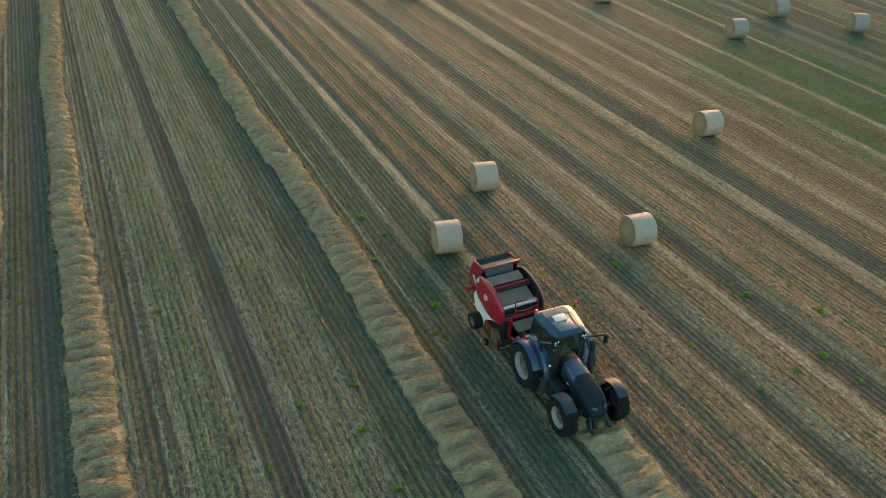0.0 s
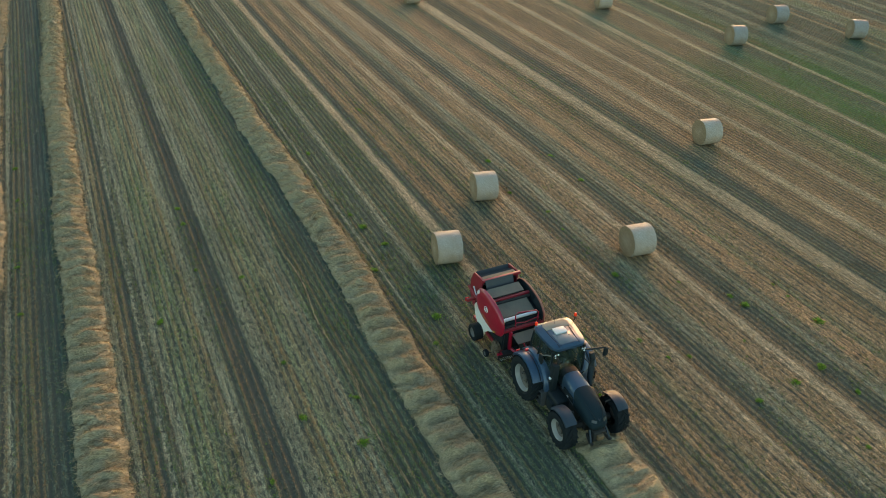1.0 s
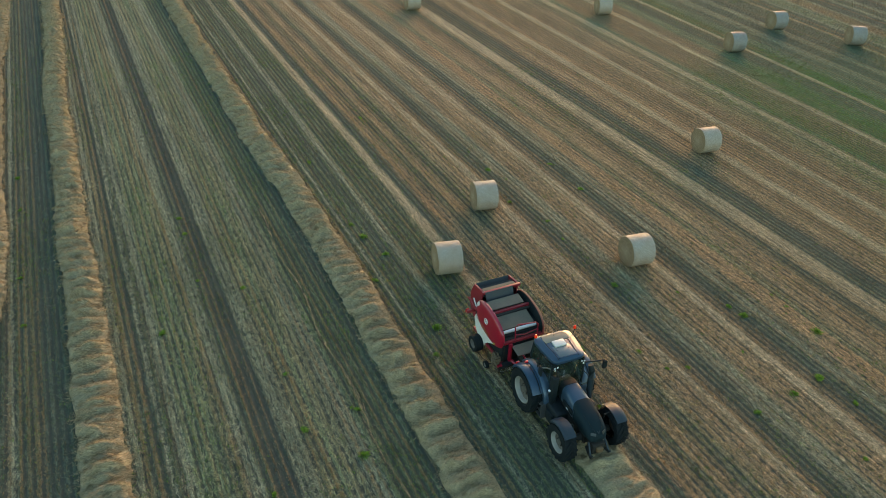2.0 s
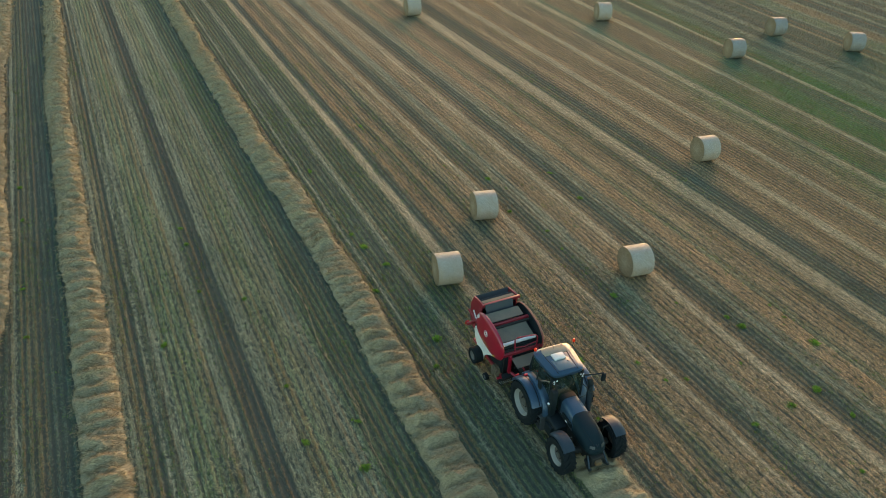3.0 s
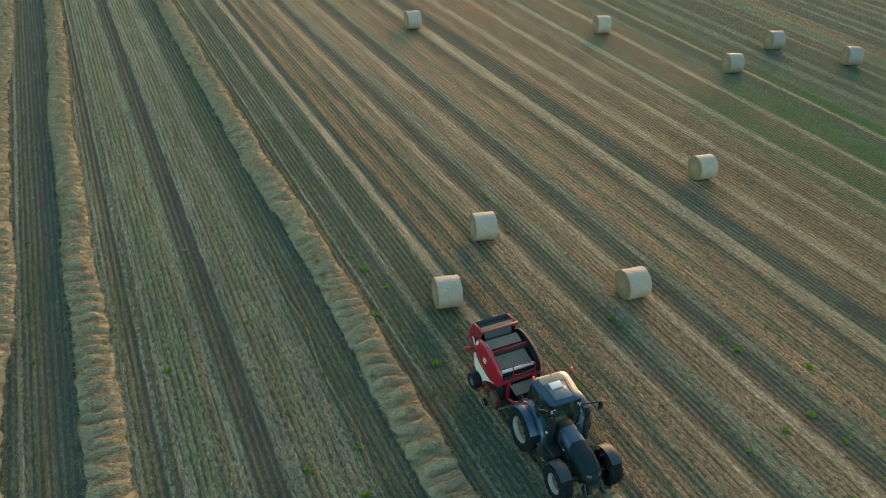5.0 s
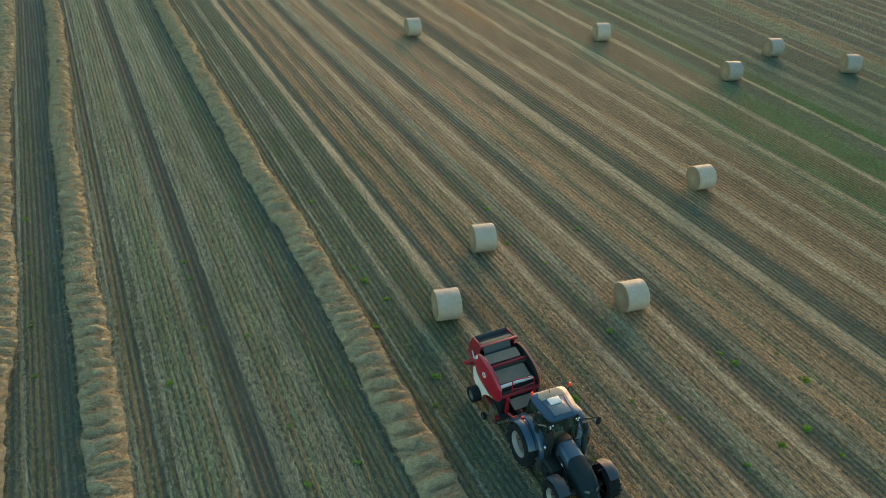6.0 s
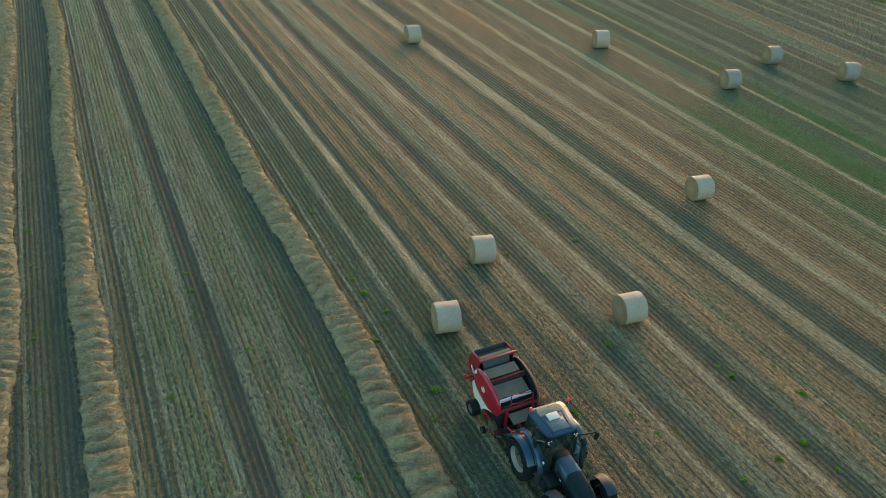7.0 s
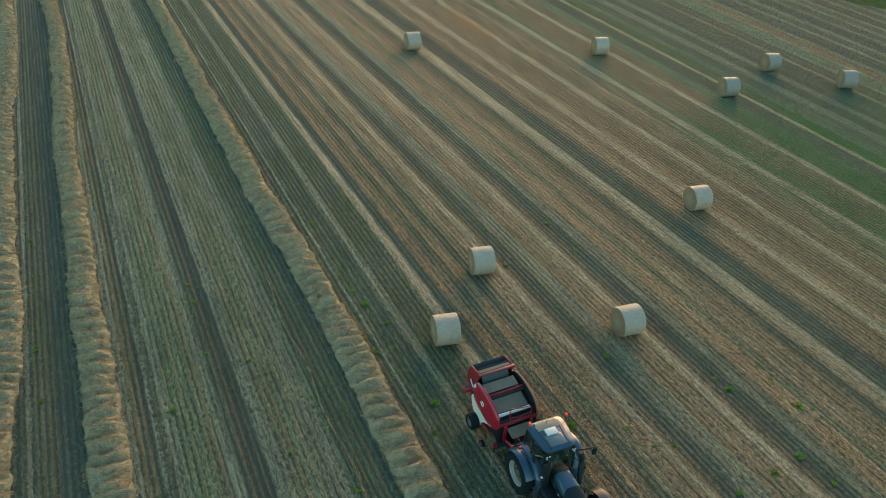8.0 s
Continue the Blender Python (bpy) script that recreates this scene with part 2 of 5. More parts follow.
def mat_ground():
    m, n, l = material("stubble_ground")
    k = Nodes(m.node_tree)
    vec = k.coords()
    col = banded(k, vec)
    sep = n.new("ShaderNodeSeparateXYZ")
    l.new(vec, sep.inputs[0])
    across = col.node.outputs[1]
    # drilled rows: soil between the lines of stubble, darkened for the gaps' shade
    wave = k.math("ADD", k.math("MULTIPLY", k.math("COSINE", k.math("MULTIPLY", across, 2 * math.pi / ROW_GAP)), 0.5), 0.5)
    broken = k.noise(k.scaled(vec, (6.0, 3.4, 1)), 1.0, 4, 0.72)
    rows = k.math("ADD", wave, k.math("MULTIPLY", k.math("SUBTRACT", broken, 0.5), 2.15), clamp=True)
    patch = k.noise(k.scaled(vec, (0.22, 0.07, 1)), 1.0, 4, 0.6)
    grain = k.noise(vec, 9.0, 5, 0.75)
    speck = k.noise(vec, 17.0, 4, 0.75)
    bright = n.new("ShaderNodeRGBToBW")
    l.new(col, bright.inputs[0])
    chaffy = k.ramp(bright.outputs[0], [(0.14, 0.0), (0.24, 0.75)])
    shaded_soil = k.mix(grain, (0.032, 0.037, 0.031), (0.086, 0.090, 0.074))
    straw = k.mix(k.ramp(speck, [(0.44, 0.0), (0.57, 1.0)]), k.mix(0.40, shaded_soil, col), k.mix(1.0, col, (1.85, 1.80, 1.70), "MULTIPLY"))
    cover = k.math("ADD", k.math("MULTIPLY", rows, 0.60), k.math("ADD", k.math("MULTIPLY", chaffy, 0.50), k.math("MULTIPLY", grain, 0.8)))
    col = k.mix(k.ramp(cover, [(0.46, 0.1), (0.84, 1.0)]), shaded_soil, straw)
    tuft = k.noise(vec, 5.5, 4, 0.75)
    green = k.math("MULTIPLY", k.ramp(patch, [(0.38, 0.15), (0.68, 1.0)]), k.ramp(tuft, [(0.52, 0.0), (0.66, 0.75)]))
    col = k.mix(green, col, k.mix(speck, (0.035, 0.065, 0.02), (0.13, 0.17, 0.05)))
    h = k.math("ADD", k.math("MULTIPLY", rows, 0.5), k.math("ADD", k.math("MULTIPLY", grain, 1.0), k.math("MULTIPLY", speck, 0.6)))
    k.shader(col, 0.95, normal=k.bump(h, 0.9, 0.08), Specular_IOR_Level=0.15)
    return m


def mat_blades(name, dark, light, zone, green=0.0):
    """Straw that takes part of its colour from the band in which it stands."""
    m, n, l = material(name)
    k = Nodes(m.node_tree)
    vec = k.coords()
    r = k.island()
    straw = k.ramp(r, [(0.0, dark), (0.55, tuple((a + b) / 2 for a, b in zip(dark, light))), (1.0, light)])
    if green:
        straw = k.mix(k.math("LESS_THAN", k.math("FRACT", k.math("MULTIPLY", r, 37.0)), green), straw, (0.085, 0.125, 0.032))
    base = k.mix(1.0, banded(k, vec), (1.6, 1.6, 1.6), "MULTIPLY") if zone else straw
    col = k.mix(zone, straw, base) if zone else straw
    col = k.mix(k.math("MULTIPLY", k.noise(vec, 4.0, 3), 0.5), col, k.mix(1.0, col, (0.55, 0.55, 0.55), "MULTIPLY"))
    b = k.shader(col, 0.7, Specular_IOR_Level=0.3)
    tr = n.new("ShaderNodeBsdfTranslucent")
    l.new(col, tr.inputs["Color"])
    mx = n.new("ShaderNodeMixShader")
    mx.inputs[0].default_value = 0.3
    out = [x for x in n if x.type == "OUTPUT_MATERIAL"][0]
    l.new(b.outputs[0], mx.inputs[1]), l.new(tr.outputs[0], mx.inputs[2]), l.new(mx.outputs[0], out.inputs["Surface"])
    return m


def mat_windrow():
    m, n, l = material("windrow_straw")
    k = Nodes(m.node_tree)
    vec = k.coords()
    fibre = k.noise(k.scaled(vec, (9.0, 42.0, 20.0)), 1.0, 5, 0.65)
    lump = k.noise(vec, 2.6, 4, 0.6)
    col = k.ramp(fibre, [(0.32, (0.100, 0.082, 0.050)), (0.5, (0.335, 0.265, 0.155)), (0.68, (0.62, 0.48, 0.28))])
    col = k.mix(k.ramp(lump, [(0.4, 0.0), (0.7, 0.6)]), col, (0.22, 0.20, 0.13))
    k.shader(col, 0.85, normal=k.bump(k.math("ADD", fibre, lump), 0.9, 0.06), Specular_IOR_Level=0.2)
    return m


def mat_paint(name, colour, rough=0.35, dust=0.35, metal=0.0, dust_colour=(0.25, 0.2, 0.14), coat=0.3, gloss=0.5):
    """Machine paint with a veil of field dust in patches and on top."""
    m, n, l = material(name)
    k = Nodes(m.node_tree)
    vec = k.coords()
    big, fine = k.noise(vec, 1.7, 5, 0.65), k.noise(vec, 23.0, 4, 0.7)
    nrm = n.new("ShaderNodeNewGeometry").outputs["Normal"]
    sep = n.new("ShaderNodeSeparateXYZ")
    l.new(nrm, sep.inputs[0])
    up = k.math("MULTIPLY", sep.outputs[2], 0.6, clamp=True)
    veil = k.math("MULTIPLY", k.math("ADD", k.ramp(big, [(0.3, 0.15), (0.75, 0.9)]), up), k.math("ADD", 0.55, k.math("MULTIPLY", fine, 0.9)))
    veil = k.math("MULTIPLY", veil, dust, clamp=True)
    col = k.mix(veil, k.mix(fine, colour, tuple(c * 0.85 for c in colour)), dust_colour)
    k.shader(col, k.math("ADD", rough, k.math("MULTIPLY", veil, 0.5), clamp=True), metal, k.bump(fine, 0.08, 0.004), Coat_Weight=coat * 0.5, Specular_IOR_Level=gloss)
    return m


def mat_net(name, dimming):
    """Net wrap: pale mesh over straw, in fine turns; the factor puts dimmer light into its colour."""
    m, n, l = material(name)
    k = Nodes(m.node_tree)
    vec = k.coords()
    sep = n.new("ShaderNodeSeparateXYZ")
    l.new(vec, sep.inputs[0])
    turns = k.math("SINE", k.math("MULTIPLY", k.math("ADD", sep.outputs[0], k.math("MULTIPLY", k.noise(vec, 3.0, 2), 0.03)), 2 * math.pi / 0.035))
    straw = k.noise(k.scaled(vec, (15.0, 20.0, 20.0)), 1.0, 5, 0.85)
    dirt = k.noise(vec, 2.2, 4, 0.6)
    col = k.ramp(straw, [(0.34, (0.165, 0.130, 0.098)), (0.5, (0.335, 0.278, 0.218)), (0.64, (0.55, 0.465, 0.38))])
    col = k.mix(k.math("MULTIPLY", k.math("ADD", k.math("MULTIPLY", turns, 0.5), 0.5), 0.25), col, (0.46, 0.405, 0.345))
    col = k.mix(k.ramp(dirt, [(0.42, 0.0), (0.72, 0.5)]), col, (0.33, 0.235, 0.145))
    col = k.mix(1.0, col, dimming, "MULTIPLY")
    k.shader(col, 0.6, normal=k.bump(k.math("ADD", straw, k.math("MULTIPLY", dirt, 2.0)), 0.6, 0.03), Specular_IOR_Level=0.3)
    return m


def mat_bale_end():
    m, n, l = material("bale_end_straw")
    k = Nodes(m.node_tree)
    vec = k.coords()
    sep = n.new("ShaderNodeSeparateXYZ")
    l.new(vec, sep.inputs[0])
    r = k.math("SQRT", k.math("ADD", k.math("POWER", sep.outputs[1], 2.0), k.math("POWER", k.math("SUBTRACT", sep.outputs[2], 0.79), 2.0)))
    coil = k.math("SINE", k.math("MULTIPLY", k.math("ADD", r, k.math("MULTIPLY", k.noise(vec, 4.0, 3), 0.10)), 2 * math.pi / 0.11))
    straw = k.noise(vec, 34.0, 5, 0.7)
    col = k.ramp(straw, [(0.3, (0.085, 0.055, 0.032)), (0.5, (0.235, 0.165, 0.098)), (0.72, (0.42, 0.31, 0.19))])
    col = k.mix(k.math("MULTIPLY", k.math("ADD", k.math("MULTIPLY", coil, 0.5), 0.5), 0.12), col, (0.20, 0.145, 0.075))
    core = k.ramp(k.math("ADD", r, k.math("MULTIPLY", k.noise(vec, 5.0, 3), 0.25)), [(0.15, 0.55), (0.40, 0.25), (0.70, 0.0)])
    col = k.mix(core, col, k.mix(straw, (0.18, 0.135, 0.085), (0.58, 0.47, 0.33)))
    k.shader(col, 0.85, normal=k.bump(straw, 0.8, 0.05), Specular_IOR_Level=0.2)
    return m


def mat_plain(name, colour, rough=0.5, metal=0.0, grain=0.25, scale=18.0, **more):
    m, n, l = material(name)
    k = Nodes(m.node_tree)
    vec = k.coords()
    f = k.noise(vec, scale, 4, 0.65)
    big = k.noise(vec, 2.5, 3)
    col = k.mix(k.math("MULTIPLY", f, grain * 2), colour, tuple(c * 0.45 for c in colour))
    col = k.mix(k.math("MULTIPLY", big, grain), col, (0.22, 0.18, 0.13))
    k.shader(col, rough, metal, k.bump(f, 0.15, 0.004), **more)
    return m


def mat_meadow():
    m, n, l = material("meadow_green")
    k = Nodes(m.node_tree)
    vec = k.coords()
    tuft = k.noise(vec, 1.2, 5, 0.7)
    k.shader(k.mix(tuft, (0.002, 0.030, 0.002), (0.008, 0.075, 0.004)), 0.95, normal=k.bump(tuft, 0.6, 0.3), Specular_IOR_Level=0.1)
    return m


GROUND = mat_ground()
STUBBLE = mat_blades("stubble", (0.05, 0.034, 0.018), (0.60, 0.38, 0.17), 0.62, 0.16)
CHAFF = mat_blades("chaff", (0.10, 0.098, 0.066), (0.53, 0.46, 0.31), 0.60)
STRAW = mat_blades("straw", (0.09, 0.072, 0.042), (0.74, 0.55, 0.31), 0.0)
WINDROW = mat_windrow()
WEED_LEAF = mat_blades("bright_weed_leaf", (0.09, 0.19, 0.025), (0.36, 0.55, 0.08), 0.0)
NET, NET_DIMMED, BALE_END = mat_net("net_wrap", (1.0, 1.0, 1.0)), mat_net("dimmed_net_wrap", (0.70, 0.76, 0.84)), mat_bale_end()
LEAF = mat_blades("weed_leaf", (0.055, 0.110, 0.020), (0.27, 0.40, 0.062), 0.0)


# ---- mesh helpers ----
def mesh_of(name, verts, faces, mat, matrix=None, smooth=False, parent=None):
    """A mesh object from numpy arrays of vertices and of equal-sided faces."""
    me = bpy.data.meshes.new(name)
    verts, faces = np.asarray(verts, np.float32), np.asarray(faces, np.int32)
    side = faces.shape[1]
    me.vertices.add(len(verts)), me.loops.add(faces.size), me.polygons.add(len(faces))
    me.vertices.foreach_set("co", verts.ravel())
    me.loops.foreach_set("vertex_index", faces.ravel())
    me.polygons.foreach_set("loop_start", np.arange(0, faces.size, side, dtype=np.int32))
    me.polygons.foreach_set("use_smooth", np.full(len(faces), smooth))
    me.update(calc_edges=True)
    me.materials.append(mat)
    ob = new(name, me)
    if parent is not None:
        ob.parent = parent
    if matrix is not None:
        ob.matrix_basis = matrix
    return ob


def blades(base, along, width, rng):
    """Narrow three-cornered blades: from base, along a vector, of a width."""
    side = np.cross(along, np.where(np.abs(along[:, 2:3]) > 0.6 * np.linalg.norm(along, axis=1, keepdims=True), [[1.0, 0, 0]], [[0, 0, 1.0]]))
    side /= np.linalg.norm(side, axis=1, keepdims=True) + 1e-9
    turn = rng.uniform(0, math.pi, len(base))[:, None]
    unit = along / (np.linalg.norm(along, axis=1, keepdims=True) + 1e-9)
    side = side * np.cos(turn) + np.cross(unit, side) * np.sin(turn)
    a, b, c = base - side * width[:, None] / 2, base + side * width[:, None] / 2, base + along
    return np.stack([a, b, c], 1).reshape(-1, 3), np.arange(3 * len(base)).reshape(-1, 3)


def in_reach(u, v):
    """The stretch of the field over which the flight looks."""
    x = u * math.cos(radians(ROW_ANGLE)) - v * math.sin(radians(ROW_ANGLE))
    y = u * math.sin(radians(ROW_ANGLE)) + v * math.cos(radians(ROW_ANGLE))
    return (np.abs(x) < 10 + 0.5 * y) & (y > 14) & (y < 102), y


# ---- the ground, one sheet to the horizon ----
def build_ground():
    at = np.array([-4000.0, -900, -300, -120, -60, -20, 20, 60, 120, 300, 900, 4000])
    gx, gy = np.meshgrid(at, at)
    n = len(at)
    verts = np.stack([gx.ravel(), gy.ravel(), np.zeros(n * n)], 1)
    faces = [[r * n + c, r * n + c + 1, (r + 1) * n + c + 1, (r + 1) * n + c] for r in range(n - 1) for c in range(n - 1)]
    tagged(mesh_of("ground", verts, faces, GROUND, FIELD), "harvested stubble field in tan, brown and green swaths", "field", kind="structure")
    # neighbouring green crop past the field's edge
    corners = [(96.2, 42.0), (400.0, 42.0), (400.0, 500.0), (-182.0, 500.0)]
    verts = [(a, b, 0.03) for a, b in corners]
    tagged(mesh_of("meadow", verts, [[0, 1, 2, 3]], mat_meadow(), FIELD), "bright green crop beside the stubble field", "meadow", kind="structure")


def build_stubble():
    rng = np.random.default_rng(11)
    verts, faces, count = [], [], 0
    for y0, y1, gap, wide, tall in ((14, 34, 0.06, 0.042, 0.13), (34, 52, 0.10, 0.052, 0.12), (52, 74, 0.18, 0.060, 0.11), (74, 102, 0.30, 0.075, 0.11)):
        rows = np.arange(-117, 374) * ROW_GAP
        steps = np.arange(-30, 112, gap)
        u, v = np.meshgrid(rows, steps)
        u, v = u.ravel(), v.ravel()
        u = u + bend(u, v)
        ok, y = in_reach(u, v)
        ok &= (y >= y0) & (y < y1)
        u, v = u[ok], v[ok]
        u = np.repeat(u, 2) + rng.normal(0, 0.042, 2 * len(u))
        v = np.repeat(v, 2) + rng.uniform(-gap, gap, len(u))
        keep = rng.uniform(0, 1, len(u)) < band_values(u, v, BAND_STUBBLE) * (0.35 + 1.2 * vnoise(u * 1.9, v * 1.3, 5)) * (0.4 + 1.1 * vnoise(u * 6.5, v * 5.0, 6))
        u, v = u[keep], v[keep]
        n = len(u)
        h = tall * rng.uniform(0.45, 1.15, n)
        lean = rng.normal(0, 0.24, (n, 2)) * h[:, None]
        a, f = blades(np.stack([u, v, np.full(n, -0.005)], 1), np.stack([lean[:, 0], lean[:, 1], h], 1), wide * rng.uniform(0.6, 1.3, n), rng)
        verts.append(a), faces.append(f + count)
        count += len(a)
    tagged(mesh_of("stubble", np.concatenate(verts), np.concatenate(faces), STUBBLE, FIELD), "cut straw stubble standing in drilled rows", "stubble", kind="stuff")


def build_chaff():
    rng = np.random.default_rng(12)
    verts, faces, count = [], [], 0
    for y0, y1, per, wide, long in ((14, 36, 260, 0.026, 0.16), (36, 60, 90, 0.034, 0.22), (60, 102, 22, 0.045, 0.34)):
        area = 130 * 120
        n = int(area * per)
        u, v = rng.uniform(-30, 100, n), rng.uniform(-20, 100, n)
        ok, y = in_reach(u, v)
        ok &= (y >= y0) & (y < y1)
        u, v = u[ok], v[ok]
        wish = band_values(u, v, BAND_CHAFF) * (0.3 + 1.1 * vnoise(u * 2.6, v * 0.14, 8)) * (0.45 + 1.0 * vnoise(u * 5, v * 3, 9))
        keep = rng.uniform(0, 1, len(u)) < wish
        u, v = u[keep], v[keep]
        n = len(u)
        turn = rng.normal(math.pi / 2, 1.1 if y0 < 30 else 0.5, n)
        length = long * rng.uniform(0.4, 1.2, n)
        base = np.stack([u, v, rng.uniform(0.008, 0.05, n)], 1)
        along = np.stack([np.cos(turn) * length, np.sin(turn) * length, rng.normal(0.01, 0.02, n)], 1)
        a, f = blades(base, along, wide * rng.uniform(0.6, 1.4, n), rng)
        verts.append(a), faces.append(f + count)
        count += len(a)
    tagged(mesh_of("chaff", np.concatenate(verts), np.concatenate(faces), CHAFF, FIELD), "pale loose chaff and short straw lying in strips", "chaff", kind="stuff")


# ---- windrows of raked straw ----
def ripple(s, v, gap, seed, rise=0.46):
    """Cross ripples, each raised and bowed by itself, 0 to 1: they rise over a share of the gap and fall away over the rest."""
    beat = v / gap + 1.5 * vnoise(v * 0.42, v * 0 + 3.3, seed) + 0.55 * (vnoise(s * 1.15 + 7, v * 0.7, seed + 1) - 0.5) - 0.20 * s * s + 0.12 * s
    n = np.floor(beat)
    wave = beat - n
    own = vnoise(s * 1.5 + n * 7.31, n * 3.17, seed + 2)
    crest = np.where(wave < rise, wave / rise, (1 - wave) / (1 - rise))
    return crest ** 1.4 * np.clip(0.35 + own * 1.15, 0.3, 1.3)


def windrow_height(s, v, seed):
    """Height of a windrow: s runs from -1 to 1 across it."""
    edge = np.clip(1 - s * s, 0, None) ** 0.75
    folds = 0.33 * ripple(s, v, 0.94, seed + 1, 0.42) + 0.14 * ripple(s * 1.5, v, 0.49, seed + 5) + 0.05 * ripple(s * 2.3, v, 0.23, seed + 9)
    pits = np.clip(vnoise(s * 1.7 + 3, v * 1.25, seed + 13) - 0.76, 0, 1) * 0.5
    rough = vnoise(s * 5, v * 6.0, seed + 4) * 0.5 + vnoise(s * 13, v * 15, seed + 15) * 0.5
    return edge * (0.09 + folds + 0.12 * vnoise(s * 1.4, v * 0.5, seed + 6) + 0.10 * (rough - 0.5) - pits)


def build_windrow(line, seed, label):
    """line: (v, u, width) of its middle."""
    line = np.array(sorted(line))
    v0, v1 = line[0, 0], line[-1, 0]
    sv = np.arange(v0, v1, 0.05)
    ss = np.linspace(-1, 1, 37)
    S, V = np.meshgrid(ss, sv)
    mid = np.interp(V, line[:, 0], line[:, 1]) + 0.12 * (vnoise(V * 0.25, V * 0, seed + 20) - 0.5)
    wide = np.interp(V, line[:, 0], line[:, 2])
    half = wide / 2 * (0.93 + 0.20 * (vnoise(V * 0.9, S * 0 + np.sign(S) * 2, seed + 21) - 0.4) + 0.16 * (vnoise(V * 3.2, np.sign(S) * 3, seed + 22) - 0.5))
    fade = np.clip((V - v0) / 0.9, 0, 1) * np.clip((v1 - V) / 0.9, 0, 1)
    Z = windrow_height(S, V, seed) * fade ** 0.5 - 0.01
    U = mid + S * half * (0.5 + 0.5 * np.clip((V - v0) / 2.0, 0, 1) * np.clip((v1 - V) / 2.0, 0, 1))
    n, m = S.shape
    idx = np.arange(n * m).reshape(n, m)
    quads = np.stack([idx[:-1, :-1], idx[:-1, 1:], idx[1:, 1:], idx[1:, :-1]], -1).reshape(-1, 4)
    thing = new("windrow")
    thing.matrix_basis = FIELD
    tagged(thing, label, "windrow", "windrows of straw")
    mesh_of("mound", np.stack([U, V, Z], -1).reshape(-1, 3), quads, WINDROW, None, True, thing)
    # loose straws in locks that lie across the heap and sag over its sides
    rng = np.random.default_rng(seed)
    locks = int((v1 - v0) * 115)
    per = 8
    i, j = (1 + (n - 2) * rng.uniform(0, 1, locks) ** 1.6).astype(int), rng.integers(0, m, locks)
    sweep = np.where(rng.uniform(0, 1, locks) < 0.5, 0, math.pi) + rng.normal(0, 0.36, locks) + 0.55 * (vnoise(V[i, 0] * 0.5, ss[j] * 0.8, seed + 30) - 0.5)
    u, v, z = np.repeat(U[i, j], per), np.repeat(V[i, j], per), np.repeat(Z[i, j], per)
    side = np.repeat(ss[j], per)
    count = len(u)
    u = u + rng.normal(0, 0.07, count)
    dv = rng.normal(0, 0.035, count)
    stray = rng.normal(0, 1, count) * (np.abs(side) > 0.86) * 0.07
    u = u + stray
    z = np.where(np.abs(stray) > 0.04, 0.03 + rng.uniform(0, 0.06, count), z)
    turn = np.repeat(sweep, per) + rng.normal(0, 0.28, count)
    length = rng.uniform(0.07, 0.22, count)
    down = -np.sign(np.cos(turn)) * side * length * 0.30
    along = np.stack([np.cos(turn) * length, np.sin(turn) * length, rng.normal(0.02, 0.045, count) + down], 1)
    thick = rng.uniform(0.010, 0.020, count) * (0.55 + v / 46)
    a, f = blades(np.stack([u, v + dv, z + rng.uniform(-0.015, 0.02, count)], 1), along, thick, rng)
    tagged(mesh_of("loose_straw", a, f, STRAW, None, False, thing), kind="stuff")
    return thing


# ---- round bales ----
BALE_WIDE, BALE_TALL = 1.26, 1.64


def build_bale(net):
    thing = new("round_bale")
    around, across = 72, 21
    a = np.linspace(0, 2 * math.pi, around, endpoint=False)
    x = np.linspace(-1, 1, across) * BALE_WIDE / 2
    A, X = np.meshgrid(a, x)
    rim = 1 - 0.022 * np.clip((np.abs(X) / (BALE_WIDE / 2) - 0.88) / 0.12, 0, 1) ** 2
    R = BALE_TALL / 2 * rim + 0.016 * (vnoise(np.cos(A) * 3 + X * 2 + 9, np.sin(A) * 3 + 9, 31) - 0.5) + 0.012 * (vnoise(X * 9 + 5, A * 1.5, 32) - 0.5)
    Z = np.maximum(np.sin(A) * R, -BALE_TALL / 2 * 0.965)
    V = np.stack([X, np.cos(A) * R, Z + BALE_TALL / 2 * 0.965], -1)
    idx = np.arange(around * across).reshape(across, around)
    nxt = np.roll(idx, -1, 1)
    quads = np.stack([idx[:-1], nxt[:-1], nxt[1:], idx[1:]], -1).reshape(-1, 4)
    mesh_of("net_wrap", V.reshape(-1, 3), quads, net, None, True, thing)
    for s in (-1, 1):
        ring = V[0] if s < 0 else V[-1]
        mid = np.array([0, 0, BALE_TALL / 2 * 0.965])
        rings = []
        for q in (1.0, 0.94, 0.8, 0.6, 0.4, 0.2, 0.001):
            p = mid + (ring - mid) * np.array([1, q, q])
            p[:, 0] = ring[:, 0] + s * (0.035 * (1 - q ** 4) + 0.03 * (vnoise(p[:, 1] * 6 + 20, p[:, 2] * 6, 40 + s) - 0.5) * (1 - q ** 6))
            rings.append(p)
        pts = np.concatenate(rings)
        k = len(rings)
        idx = np.arange(around * k).reshape(k, around)
        nxt = np.roll(idx, -1, 1)
        quads = np.stack([idx[:-1], idx[1:], nxt[1:], nxt[:-1]], -1).reshape(-1, 4)
        if s < 0:
            quads = quads[:, ::-1]
        tagged(mesh_of("straw_end", pts, quads, BALE_END, None, True, thing), "coiled tan straw")
    return thing


